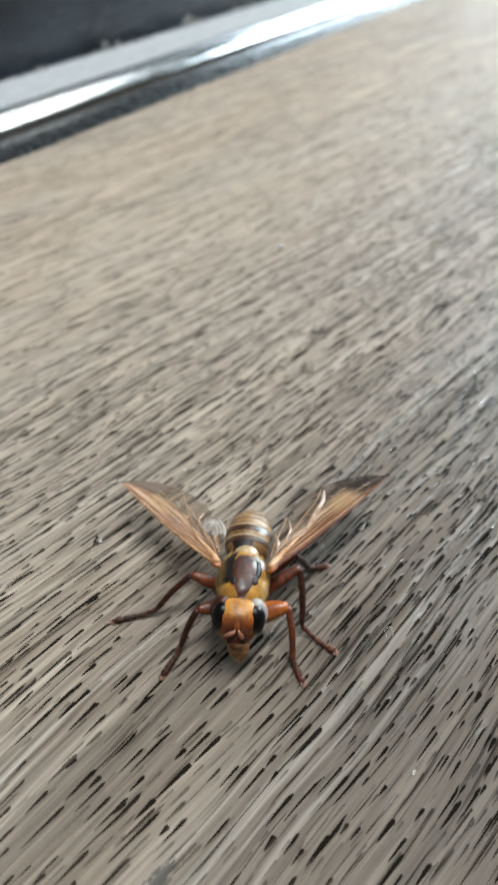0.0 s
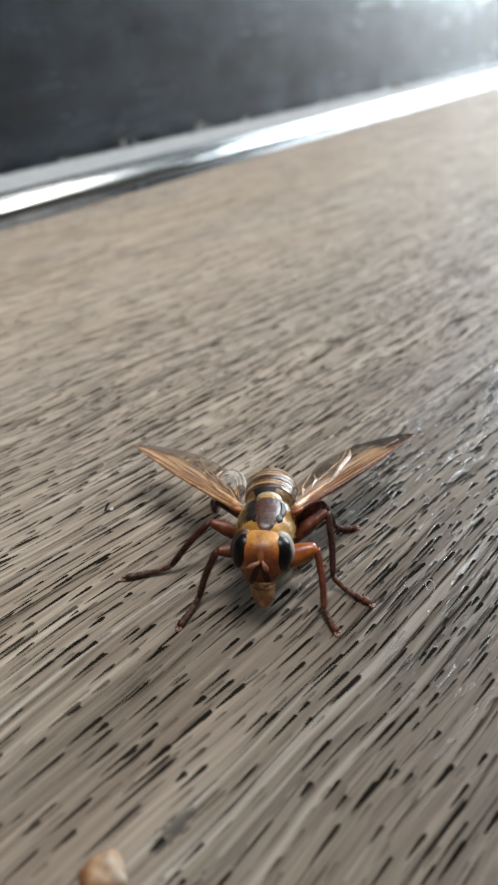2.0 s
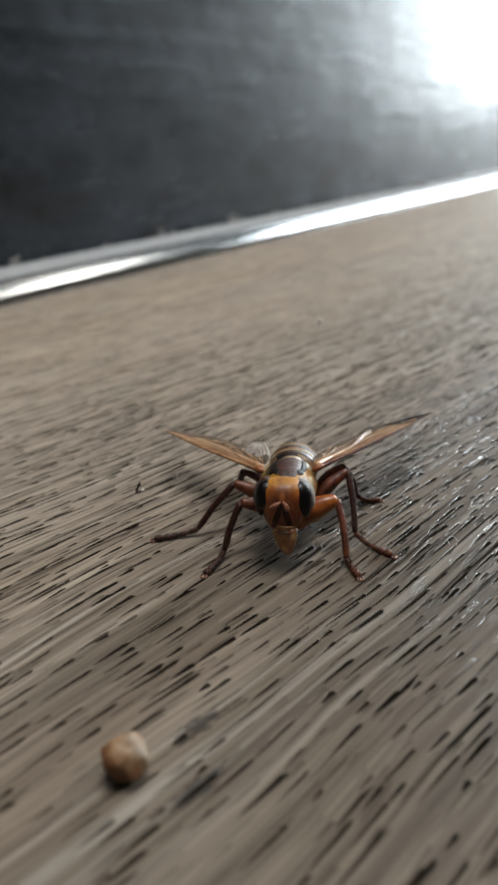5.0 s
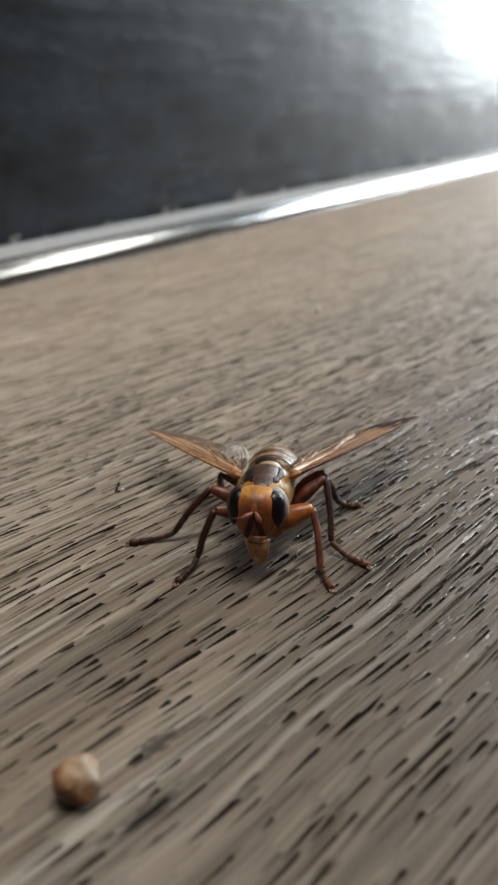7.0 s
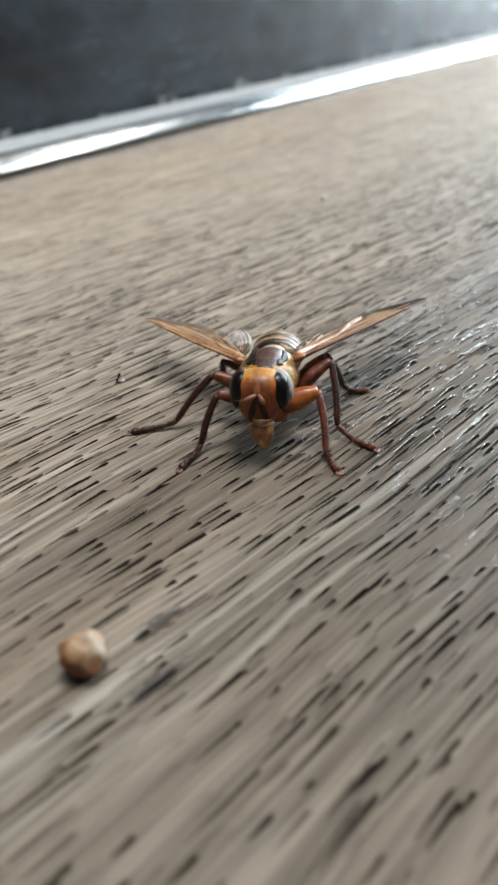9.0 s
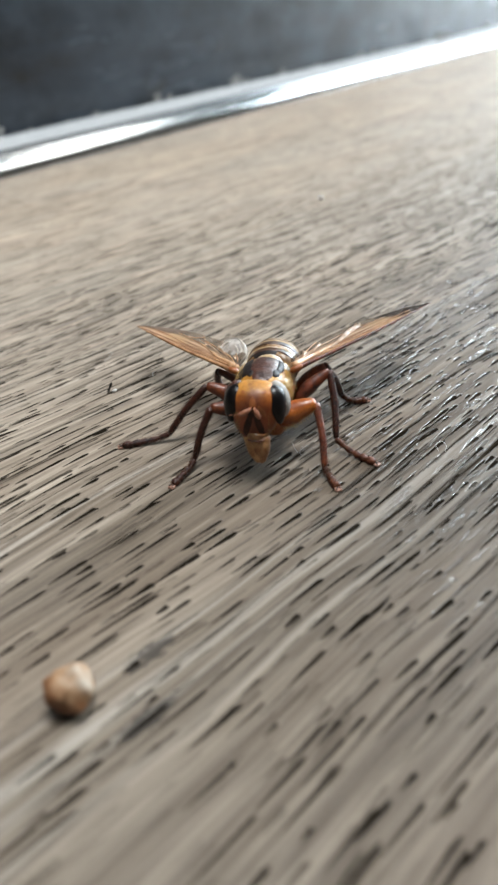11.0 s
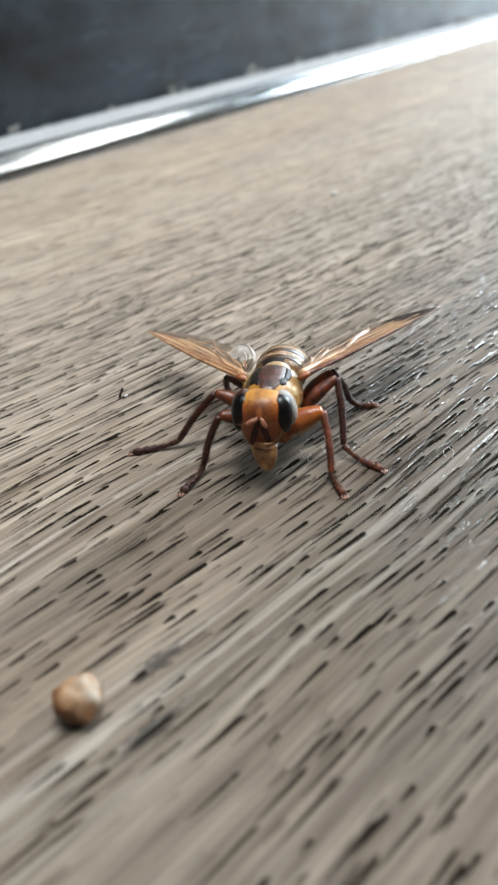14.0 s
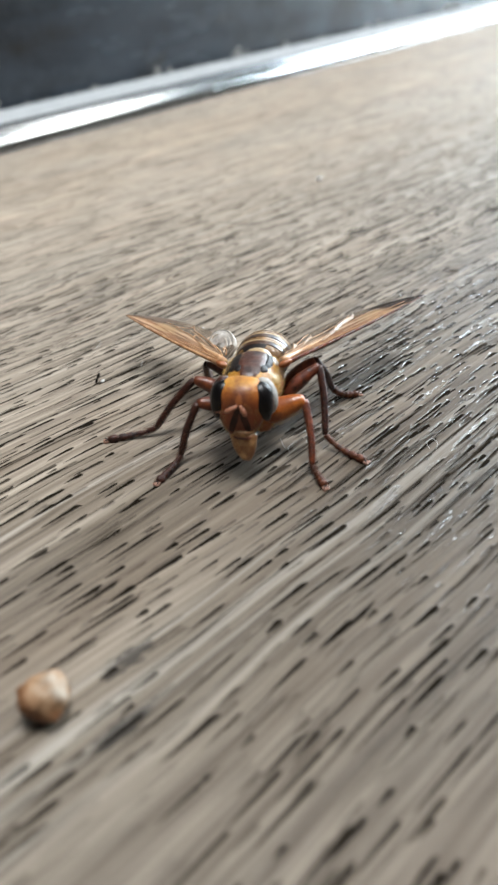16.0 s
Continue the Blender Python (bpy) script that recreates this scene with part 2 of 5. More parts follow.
    pore = n.math("MAXIMUM", big, n.math("MULTIPLY", mid, patch))
    pore = n.math("MAXIMUM", pore, n.math("MULTIPLY", lines, 0.85))
    rough_side = n.math("MULTIPLY", n.math("MAXIMUM", n.math("MULTIPLY", close, n.span(edge, -14.0, -4.0)), n.math("MULTIPLY", dense, 0.6)), n.span(noise_x, -4.0, 10.0))
    pore = n.math("MAXIMUM", pore, n.math("MULTIPLY", crack, rough_side))
    pore = n.math("MULTIPLY", pore, n.span(sp.outputs[1], 16.0, 70.0, 1.0, 0.50))
    # shallower, half-filled pores in the worn front corner
    filled = n.span(noise_x, -34.0, -10.0, 0.62, 0.98)
    col = n.mix(n.math("MULTIPLY", pore, filled), col, (0.010, 0.008, 0.006))
    rim = n.math("MAXIMUM", n.math("MAXIMUM", rim_a, rim_b), n.math("MULTIPLY", rim_c, patch))
    rim = n.math("MAXIMUM", rim, n.math("MULTIPLY", rim_d, rough_side))
    height = n.math("SUBTRACT", n.math("ADD", n.math("MULTIPLY", fibre, 0.42), n.math("MULTIPLY", streak, 0.35)), pore)
    nor = n.bump(height, 0.00013, 0.9)
    # beads of varnish on the lips of the pores, which catch the window
    bead = n.span(n.noise(n.scaled(p, (2.6, 2.2, 1), (5, 3, 0)), 1.0, 3, 0.6), 0.46, 0.54)
    shiny = n.math("MULTIPLY", n.math("MULTIPLY", rim, bead), n.math("MULTIPLY_ADD", n.math("MAXIMUM", close, n.math("MULTIPLY", rough_side, 0.3)), 1.0, 0.0))
    wet = n.bump(n.math("ADD", n.math("ADD", n.math("MULTIPLY", fibre, 0.4), n.math("MULTIPLY", speck, 0.3)), n.math("SUBTRACT", n.math("MULTIPLY", bead, 0.35), n.math("MULTIPLY", rim, rim))), 0.000065, 1.0)
    rough = n.span(n.math("ADD", n.math("MULTIPLY", grit, 0.5), n.math("MULTIPLY", blotch, 0.5)), 0.35, 0.65, 0.46, 0.64)
    dry = n.span(pore, 0.15, 0.75, 1.0, 0.0)
    return n.set(Base_Color=col, Roughness=rough, Normal=nor, Specular_IOR_Level=n.math("MULTIPLY", dry, 0.24), Coat_Weight=n.math("MULTIPLY", dry, n.math("ADD", n.math("MULTIPLY_ADD", close, 0.02, 0.08), n.math("MULTIPLY", shiny, 2.6))),
                 Coat_Roughness=0.13, Coat_Normal=wet)


def lacquer_material():
    n = Nodes("dark_lacquered_panel")
    p = n.scaled(n.coords(), (1, 1, 1), (137.0, 0.0, 61.0))
    smear = n.noise(n.scaled(p, (0.02, 1, 0.16)), 1.0, 5, 0.6)
    cloud = n.noise(n.scaled(p, (0.016, 1, 0.02)), 1.0, 5, 0.6)
    specks = n.noise(n.scaled(p, (0.16, 1, 0.35)), 1.0, 3, 0.5)
    col = n.mix(n.span(n.math("ADD", n.math("MULTIPLY", cloud, 0.6), n.math("MULTIPLY", smear, 0.4)), 0.38, 0.60), (0.0030, 0.0038, 0.0062), (0.028, 0.039, 0.056))
    col = n.mix(n.span(specks, 0.60, 0.75, 0.0, 0.5), col, (0.035, 0.033, 0.032))
    grime = n.noise(n.scaled(p, (0.055, 1, 0.075), (3.0, 0, 1.0)), 1.0, 5, 0.65)
    col = n.mix(n.span(grime, 0.46, 0.62, 0.0, 0.8), col, (0.038, 0.050, 0.066))
    col = n.mix(n.span(grime, 0.44, 0.34, 0.0, 0.9), col, (0.006, 0.0045, 0.004))
    rough = n.math("ADD", n.span(smear, 0.3, 0.7, 0.42, 0.52), n.span(cloud, 0.3, 0.7, -0.03, 0.05))
    grain = n.noise(n.scaled(p, (0.05, 1, 0.07)), 1.0, 5, 0.65)
    nor = n.bump(n.math("ADD", n.math("ADD", smear, grain), n.math("MULTIPLY", cloud, 0.6)), 0.0011, 0.34)
    gloss = n.span(n.math("ADD", smear, cloud), 0.7, 1.3, 0.20, 0.31)
    return n.set(Base_Color=col, Roughness=rough, Normal=nor, Specular_IOR_Level=0.2, Specular_Tint=(0.80, 0.91, 1.0), Coat_Weight=1.0, Coat_Roughness=gloss, Coat_Normal=nor)


def metal_material():
    n = Nodes("brushed_aluminium")
    p = n.coords()
    brush = n.noise(n.scaled(p, (0.04, 6, 6)), 1.0, 4, 0.6)
    dust = n.noise(n.scaled(p, (0.12, 0.5, 0.5)), 1.0, 4, 0.6)
    col = n.mix(n.span(dust, 0.45, 0.7, 0.0, 0.5), (0.62, 0.64, 0.65), (0.40, 0.39, 0.37))
    rough = n.math("ADD", n.span(brush, 0.3, 0.7, 0.06, 0.11), n.span(dust, 0.45, 0.75, 0.0, 0.07))
    return n.set(Base_Color=col, Metallic=1.0, Roughness=rough, Normal=n.bump(brush, 0.00003, 0.5))


def dusty_metal_material():
    n = Nodes("dusty_aluminium_lip")
    p = n.coords()
    dust = n.noise(n.scaled(p, (0.25, 1.2, 1.2)), 1.0, 5, 0.65)
    col = n.mix(n.span(dust, 0.35, 0.65), (0.36, 0.375, 0.385), (0.52, 0.53, 0.53))
    return n.set(Base_Color=col, Metallic=0.15, Roughness=0.55, Normal=n.bump(dust, 0.0002, 0.6))


def plain_material(name, a, b, scale, rough, bump=0.0002, metallic=0.0, coat=0.0, spec=0.5, detail=4.0, sub=0.0):
    n = Nodes(name)
    v = n.noise(n.coords((scale * 1000,) * 3), 1.0, detail, 0.6)
    fine = n.noise(n.coords((scale * 6000,) * 3), 1.0, 3, 0.6)
    col = n.mix(n.span(v, 0.35, 0.65), a, b)
    col = n.mix(n.span(fine, 0.5, 0.75, 0.0, 0.5), col, tuple(x * 0.5 for x in a))
    nor = n.bump(n.math("ADD", v, n.math("MULTIPLY", fine, 0.4)), bump, 0.6)
    return n.set(Base_Color=col, Roughness=n.span(fine, 0.3, 0.7, rough - 0.08, rough + 0.14), Metallic=metallic, Normal=nor, Coat_Weight=coat,
                 Coat_Roughness=0.15, Specular_IOR_Level=spec, Subsurface_Weight=sub, Subsurface_Radius=(0.0006, 0.0003, 0.00015))


def wing_material(name, tip_colour, amber_shift, pale, tip_from, smoke):
    """Amber near the leading edge, clear smoky behind, its own colour at the tip; u runs along the wing, v across it.
    pale mixes glare into the colour.
    """
    n = Nodes(name)
    uv = n.add("ShaderNodeTexCoord").outputs["UV"]
    s = n.add("ShaderNodeSeparateXYZ")
    n.link(uv, s.inputs[0])
    u, v = s.outputs[0], s.outputs[1]
    ripple = n.noise(n.scaled(uv, (9, 26, 1)), 1.0, 4, 0.6)
    vv = n.math("ADD", v, n.math("MULTIPLY_ADD", ripple, 0.24, -0.12))
    amber = n.span(vv, 0.34 + amber_shift, 0.46 + amber_shift, 1.0, 0.0)
    tip = n.math("MULTIPLY", n.span(n.math("ADD", u, n.math("MULTIPLY_ADD", ripple, 0.1, -0.05)), 0.74, 0.82), n.span(vv, tip_from, tip_from + 0.12))
    # a smoky margin runs back from the tip along the hind edge
    margin = n.math("MULTIPLY", n.span(vv, 0.62, 0.82), n.span(u, 0.52, 0.80))
    tip = n.math("MAXIMUM", tip, n.math("MULTIPLY", margin, smoke))
    col = n.ramp(vv, [(0.02, (0.26, 0.090, 0.030)), (0.12, (0.44, 0.165, 0.062)), (0.28, (0.54, 0.27, 0.13)), (0.50, (0.16, 0.125, 0.100))])
    streaks = n.noise(n.scaled(uv, (1.6, 15, 1)), 1.0, 4, 0.6)
    col = n.mix(n.math("MULTIPLY", amber, n.span(streaks, 0.51, 0.58, 0.0, 0.95)), col, (0.94, 0.70, 0.48))
    col = n.mix(n.math("MULTIPLY", n.math("MULTIPLY_ADD", amber, 0.7, 0.3), n.span(streaks, 0.49, 0.42, 0.0, 0.95)), col, (0.13, 0.045, 0.016))
    # pale window before the tip
    window = n.math("MULTIPLY", n.math("MULTIPLY", n.span(u, 0.55, 0.64), n.span(u, 0.80, 0.74)), n.math("MULTIPLY", n.span(vv, 0.10, 0.18), amber))
    col = n.mix(n.math("MULTIPLY", window, 0.7), col, (0.66, 0.44, 0.22))
    # wash of glare and light from behind, put into the membrane's colour
    col = n.mix(pale, col, (0.86, 0.70, 0.52))
    col = n.mix(n.math("MULTIPLY", tip, 0.95), col, tip_colour)
    cover = n.math("MAXIMUM", n.math("MULTIPLY_ADD", amber, 0.54, 0.30), n.math("MULTIPLY", tip, 0.82))
    n.set(Base_Color=col, Roughness=0.24, Specular_IOR_Level=1.0, Normal=n.bump(ripple, 0.00012, 0.8), Transmission_Weight=0.0)
    trans = n.add("ShaderNodeBsdfTranslucent")
    n.link(col, trans.inputs["Color"])
    clear = n.add("ShaderNodeBsdfTransparent")
    clear.inputs["Color"].default_value = (0.93, 0.90, 0.87, 1)
    body = n.add("ShaderNodeMixShader")
    body.inputs[0].default_value = 0.5
    n.link(n.bsdf.outputs[0], body.inputs[1])
    n.link(trans.outputs[0], body.inputs[2])
    out = n.add("ShaderNodeMixShader")
    n.link(cover, out.inputs[0])
    n.link(clear.outputs[0], out.inputs[1])
    n.link(body.outputs[0], out.inputs[2])
    n.link(out.outputs[0], n.t.nodes["Material Output"].inputs["Surface"])
    return n.m


def glass_material():
    n = Nodes("window_glass")
    return n.set(Base_Color=(0.95, 0.97, 0.97), Roughness=0.02, Transmission_Weight=1.0, IOR=1.45)


GRAIN_TURN = 7.5
WOOD = wood_material()
LACQUER = lacquer_material()
METAL = metal_material()
LIP = dusty_metal_material()
GASKET = plain_material("black_glossy_gasket", (0.012, 0.014, 0.016), (0.022, 0.024, 0.026), 0.15, 0.22, 0.0001)
DUST = plain_material("grey_dust_lint", (0.24, 0.235, 0.225), (0.36, 0.35, 0.335), 0.8, 0.9, 0.0003)
PLASTER = plain_material("beige_plaster", (0.11, 0.097, 0.084), (0.14, 0.123, 0.106), 0.004, 0.85, 0.001)
CEILING = plain_material("pale_ceiling_paint", (0.24, 0.235, 0.225), (0.30, 0.29, 0.28), 0.004, 0.9, 0.001)
FLOORING = plain_material("grey_floor", (0.16, 0.15, 0.14), (0.24, 0.22, 0.20), 0.006, 0.6, 0.001)
FRAME = plain_material("painted_window_frame", (0.60, 0.60, 0.58), (0.70, 0.70, 0.68), 0.02, 0.5, 0.0004)
GLASS = glass_material()
ORANGE = plain_material("orange_cuticle", (0.23, 0.052, 0.009), (0.46, 0.130, 0.020), 0.9, 0.34, 0.00006, coat=0.25, sub=0.15)
YELLOW = plain_material("golden_yellow_cuticle", (0.28, 0.115, 0.014), (0.56, 0.29, 0.045), 1.3, 0.40, 0.00008, coat=0.15, sub=0.1)
CREAM = plain_material("cream_cuticle", (0.44, 0.28, 0.105), (0.60, 0.43, 0.20), 1.1, 0.40, 0.00005, coat=0.2)
RUST = plain_material("red_brown_cuticle", (0.038, 0.008, 0.004), (0.21, 0.045, 0.013), 1.8, 0.38, 0.00018, coat=0.3, spec=0.5)
TAWNY = plain_material("tawny_cuticle", (0.25, 0.075, 0.020), (0.36, 0.115, 0.030), 1.0, 0.42, 0.00006, coat=0.08)
BROWN = plain_material("dark_brown_cuticle", (0.010, 0.0025, 0.0016), (0.072, 0.016, 0.006), 2.0, 0.42, 0.00016, coat=0.10, spec=0.4)
BLACK = plain_material("black_cuticle", (0.008, 0.006, 0.006), (0.018, 0.013, 0.011), 1.2, 0.45, 0.00006, coat=0.03, spec=0.3)
EYE = plain_material("black_compound_eye", (0.003, 0.0025, 0.003), (0.007, 0.005, 0.005), 2.0, 0.30, 0.00002, coat=0.04, spec=0.25)
SHEEN_SPOT_GREY = plain_material("silvery_grey_sheen_and_spot", (0.30, 0.28, 0.26), (0.42, 0.39, 0.35), 1.4, 0.5, 0.00008)
GOLDBROWN = plain_material("golden_brown_cuticle", (0.12, 0.056, 0.018), (0.36, 0.20, 0.075), 0.7, 0.28, 0.00008, coat=0.6)
SNOUT = plain_material("tan_mouthparts", (0.22, 0.085, 0.026), (0.46, 0.25, 0.10), 1.4, 0.34, 0.00008, coat=0.3, sub=0.2)
PILE = plain_material("golden_body_hair", (0.38, 0.21, 0.045), (0.56, 0.37, 0.12), 1.5, 0.5, 0.00001)
FACE_DARK = plain_material("dark_face_stripe", (0.016, 0.006, 0.004), (0.062, 0.018, 0.009), 2.6, 0.5, 0.0001, spec=0.3)
BRISTLE = plain_material("brown_bristles", (0.09, 0.04, 0.02), (0.16, 0.07, 0.035), 1.5, 0.45, 0.00001)
VEIN = plain_material("brown_wing_vein", (0.24, 0.10, 0.038), (0.60, 0.34, 0.16), 1.2, 0.45, 0.00002)
STALK = plain_material("pale_peach_stalk", (0.50, 0.25, 0.11), (0.74, 0.47, 0.27), 1.4, 0.3, 0.00005, coat=0.4)
CREASE = plain_material("wing_crease_with_highlight", (0.52, 0.31, 0.17), (0.84, 0.66, 0.48), 1.4, 0.26, 0.00003, coat=0.45)
CHESTNUT = plain_material("chestnut_cuticle", (0.052, 0.011, 0.004), (0.24, 0.056, 0.014), 1.5, 0.42, 0.0001, coat=0.12)
LOBE_GLINT = plain_material("white_glint_ridge", (0.60, 0.56, 0.50), (0.72, 0.68, 0.62), 1.2, 0.3, 0.00003)
ANTENNA = plain_material("pinkish_brown_antenna", (0.26, 0.085, 0.040), (0.42, 0.19, 0.11), 2.2, 0.4, 0.00006)
PADS = plain_material("pale_foot_pad", (0.26, 0.12, 0.08), (0.42, 0.24, 0.17), 2.5, 0.5, 0.00006)
TARSUS = plain_material("reddish_tarsus", (0.040, 0.011, 0.005), (0.16, 0.046, 0.018), 2.2, 0.5, 0.00014, spec=0.35)
PALE_SPOT = plain_material("shining_white_spot", (0.52, 0.49, 0.44), (0.70, 0.68, 0.62), 1.6, 0.25, 0.00006, coat=0.6)
BAND = plain_material("brown_cross_band", (0.022, 0.009, 0.005), (0.10, 0.042, 0.016), 1.3, 0.34, 0.0001, coat=0.4)
GOLDRIM = plain_material("pale_gold_rim", (0.36, 0.24, 0.12), (0.58, 0.44, 0.26), 0.8, 0.26, 0.00005, coat=0.6)
SHIELD = plain_material("dark_shield_cuticle", (0.030, 0.011, 0.008), (0.105, 0.038, 0.022), 1.1, 0.42, 0.0002, coat=0.3, spec=0.4)
# first wing has a lightened tip and wash in place of glare
GLARE_WING = wing_material("amber_wing_membrane_with_glare", (0.30, 0.22, 0.17), 0.06, 0.20, 0.36, 0.2)
DARK_WING = wing_material("dark_tipped_wing_membrane", (0.060, 0.034, 0.024), 0.12, 0.08, 0.05, 0.40)


def heading(deg):
    """Axes of a body whose tail points that way: tailward, sideways, up."""
    a = radians(deg)
    return Vector((math.cos(a), math.sin(a), 0)), Vector((-math.sin(a), math.cos(a), 0)), Vector((0, 0, 1))


BASE = Vector((6.2, 3.3, 0.0))
HEAD_C = Vector((1.95, 1.08, 5.0)) - BASE
HEAD_BACK, HEAD_SIDE, _ = heading(28.5)
HEAD_FWD = -HEAD_BACK


def head_material():
    """Yellow-orange brow, redder and browner towards the mouth."""
    n = Nodes("head_cuticle")
    p = n.coords()
    s = n.add("ShaderNodeSeparateXYZ")
    n.link(p, s.inputs[0])
    mottle = n.noise(p, 1.1, 4, 0.6)
    h = n.math("ADD", s.outputs[2], n.math("MULTIPLY_ADD", mottle, 0.9, -0.45))
    col = n.ramp(n.span(h, 2.6, 6.8), [(0.0, (0.08, 0.022, 0.009)), (0.30, (0.21, 0.052, 0.014)), (0.56, (0.33, 0.066, 0.012)), (0.72, (0.40, 0.096, 0.016)), (0.86, (0.50, 0.165, 0.026)), (0.95, (0.66, 0.31, 0.052))])
    # red-brown flush down the middle of the face
    mid = n.add("ShaderNodeVectorMath", "DOT_PRODUCT")
    n.link(p, mid.inputs[0])
    mid.inputs[1].default_value = HEAD_SIDE
    off = n.math("ABSOLUTE", n.math("ADD", n.math("SUBTRACT", mid.outputs["Value"], HEAD_C.dot(HEAD_SIDE)), n.math("MULTIPLY_ADD", mottle, 0.6, -0.3)))
    flush = n.math("MULTIPLY", n.span(off, 1.05, 0.25), n.math("MULTIPLY", n.span(h, 3.6, 4.6), n.span(h, 6.9, 6.3)))
    col = n.mix(n.math("MULTIPLY", flush, 0.9), col, (0.125, 0.027, 0.011))
    fine = n.noise(p, 7.0, 3, 0.6)
    col = n.mix(n.span(fine, 0.48, 0.75, 0.0, 0.5), col, (0.16, 0.045, 0.014))
    col = n.mix(n.span(mottle, 0.50, 0.34, 0.0, 0.5), col, n.mix(1.0, col, (0.55, 0.42, 0.40), "MULTIPLY"))
    return n.set(Base_Color=col, Roughness=n.span(fine, 0.3, 0.7, 0.42, 0.58), Normal=n.bump(n.math("ADD", mottle, n.math("MULTIPLY", fine, 0.4)), 0.00008, 0.6), Coat_Weight=0.12,
                 Coat_Roughness=0.25, Subsurface_Weight=0.1, Subsurface_Radius=(0.0005, 0.0002, 0.0001))


HEAD_SKIN = head_material()


def lobe_material():
    n = Nodes("clear_wing_lobe")
    ripple = n.noise(n.coords(), 1.6, 3, 0.5)
    n.set(Base_Color=(0.78, 0.75, 0.72), Roughness=0.16, Specular_IOR_Level=0.7, Normal=n.bump(ripple, 0.0002, 0.6))
    clear = n.add("ShaderNodeBsdfTransparent")
    clear.inputs["Color"].default_value = (0.92, 0.90, 0.88, 1)
    out = n.add("ShaderNodeMixShader")
    n.link(n.span(ripple, 0.4, 0.65, 0.40, 0.85), out.inputs[0])
    n.link(clear.outputs[0], out.inputs[1])
    n.link(n.bsdf.outputs[0], out.inputs[2])
    n.link(out.outputs[0], n.t.nodes["Material Output"].inputs["Surface"])
    return n.m


LOBE = lobe_material()


def seed_material():
    """Orange-brown with a cream-grey cap; shade on the underside is put into the colour."""
    n = Nodes("capped_seed_skin_with_shade")
    p = n.coords()
    s = n.add("ShaderNodeSeparateXYZ")
    n.link(p, s.inputs[0])
    patchy = n.noise(p, 0.9, 4, 0.6)
    fine = n.noise(p, 5.0, 4, 0.65)
    level = n.math("ADD", n.math("ADD", n.math("MULTIPLY", s.outputs[2], 0.8), n.math("MULTIPLY_ADD", s.outputs[0], 0.3, n.math("MULTIPLY", s.outputs[1], -0.4))), n.math("MULTIPLY_ADD", patchy, 2.0, -1.0))
    # dark lower stops stand for shade on the seed's underside
    col = n.ramp(n.span(level, -0.75, 1.35), [(0.0, (0.07, 0.030, 0.014)), (0.40, (0.24, 0.105, 0.042)), (0.66, (0.32, 0.19, 0.10)), (1.0, (0.40, 0.36, 0.30))])
    col = n.mix(n.span(fine, 0.5, 0.75, 0.0, 0.5), col, n.mix(1.0, col, (0.5, 0.45, 0.4), "MULTIPLY"))
    return n.set(Base_Color=col, Roughness=n.span(fine, 0.3, 0.7, 0.55, 0.75), Normal=n.bump(n.math("ADD", patchy, n.math("MULTIPLY", fine, 0.4)), 0.0002, 0.6))


PELLET = seed_material()
GLINT = plain_material("glassy_white_crumb", (0.66, 0.67, 0.68), (0.80, 0.80, 0.80), 1.5, 0.12, 0.0001, coat=1.0)
LINT = plain_material("white_lint_fibre", (0.55, 0.54, 0.52), (0.68, 0.67, 0.65), 2.0, 0.6, 0.00001)

# ---- builders ----


def part(name, bm, material, parent=None, label="", smooth=True, scale=MM):
    """Link a bmesh (in millimetres) as one mesh object, under parent if given."""
    bm.transform(Matrix.Scale(scale, 4))
    me = bpy.data.meshes.new(name)
    bm.normal_update()
    for f in bm.faces:
        f.smooth = smooth
    bm.to_mesh(me)
    bm.free()
    me.materials.append(material)
    ob = new(name, me)
    if parent is not None:
        ob.parent = parent
    if label:
        ob["label"] = label
    return ob


def add_box(bm, lo, hi, bevel=0.0):
    vs = [bm.verts.new((x, y, z)) for x in (lo[0], hi[0]) for y in (lo[1], hi[1]) for z in (lo[2], hi[2])]
    fs = [bm.faces.new([vs[i] for i in q]) for q in ((0, 1, 3, 2), (4, 6, 7, 5), (0, 4, 5, 1), (2, 3, 7, 6), (0, 2, 6, 4), (1, 5, 7, 3))]
    if bevel:
        bmesh.ops.bevel(bm, geom=list({e for f in fs for e in f.edges}), offset=bevel, segments=2, affect="EDGES", profile=0.5)
    return bm


def box(lo, hi, bevel=0.0):
    return add_box(bmesh.new(), lo, hi, bevel)


def bridge(bm, rings, closed=True, caps=True):
    for r0, r1 in zip(rings, rings[1:]):
        k = len(r0)
        for i in range(k if closed else k - 1):
            j = (i + 1) % k
            bm.faces.new((r0[i], r0[j], r1[j], r1[i]))
    if caps and closed:
        bm.faces.new(list(reversed(rings[0])))
        bm.faces.new(rings[-1])


def tube(points, radii, seg=10, bm=None):
    """A round tube along points with a radius at each of them."""
    bm = bm or bmesh.new()
    pts = [Vector(q) for q in points]
    rings = []
    side = None
    for i, q in enumerate(pts):
        d = (pts[min(i + 1, len(pts) - 1)] - pts[max(i - 1, 0)]).normalized()
        if side is None:
            side = d.orthogonal().normalized()
        side = (side - d * side.dot(d)).normalized()
        up = d.cross(side)
        rings.append([bm.verts.new(q + (side * math.cos(a) + up * math.sin(a)) * radii[i]) for a in (2 * math.pi * k / seg for k in range(seg))])
    bridge(bm, rings)
    return bm


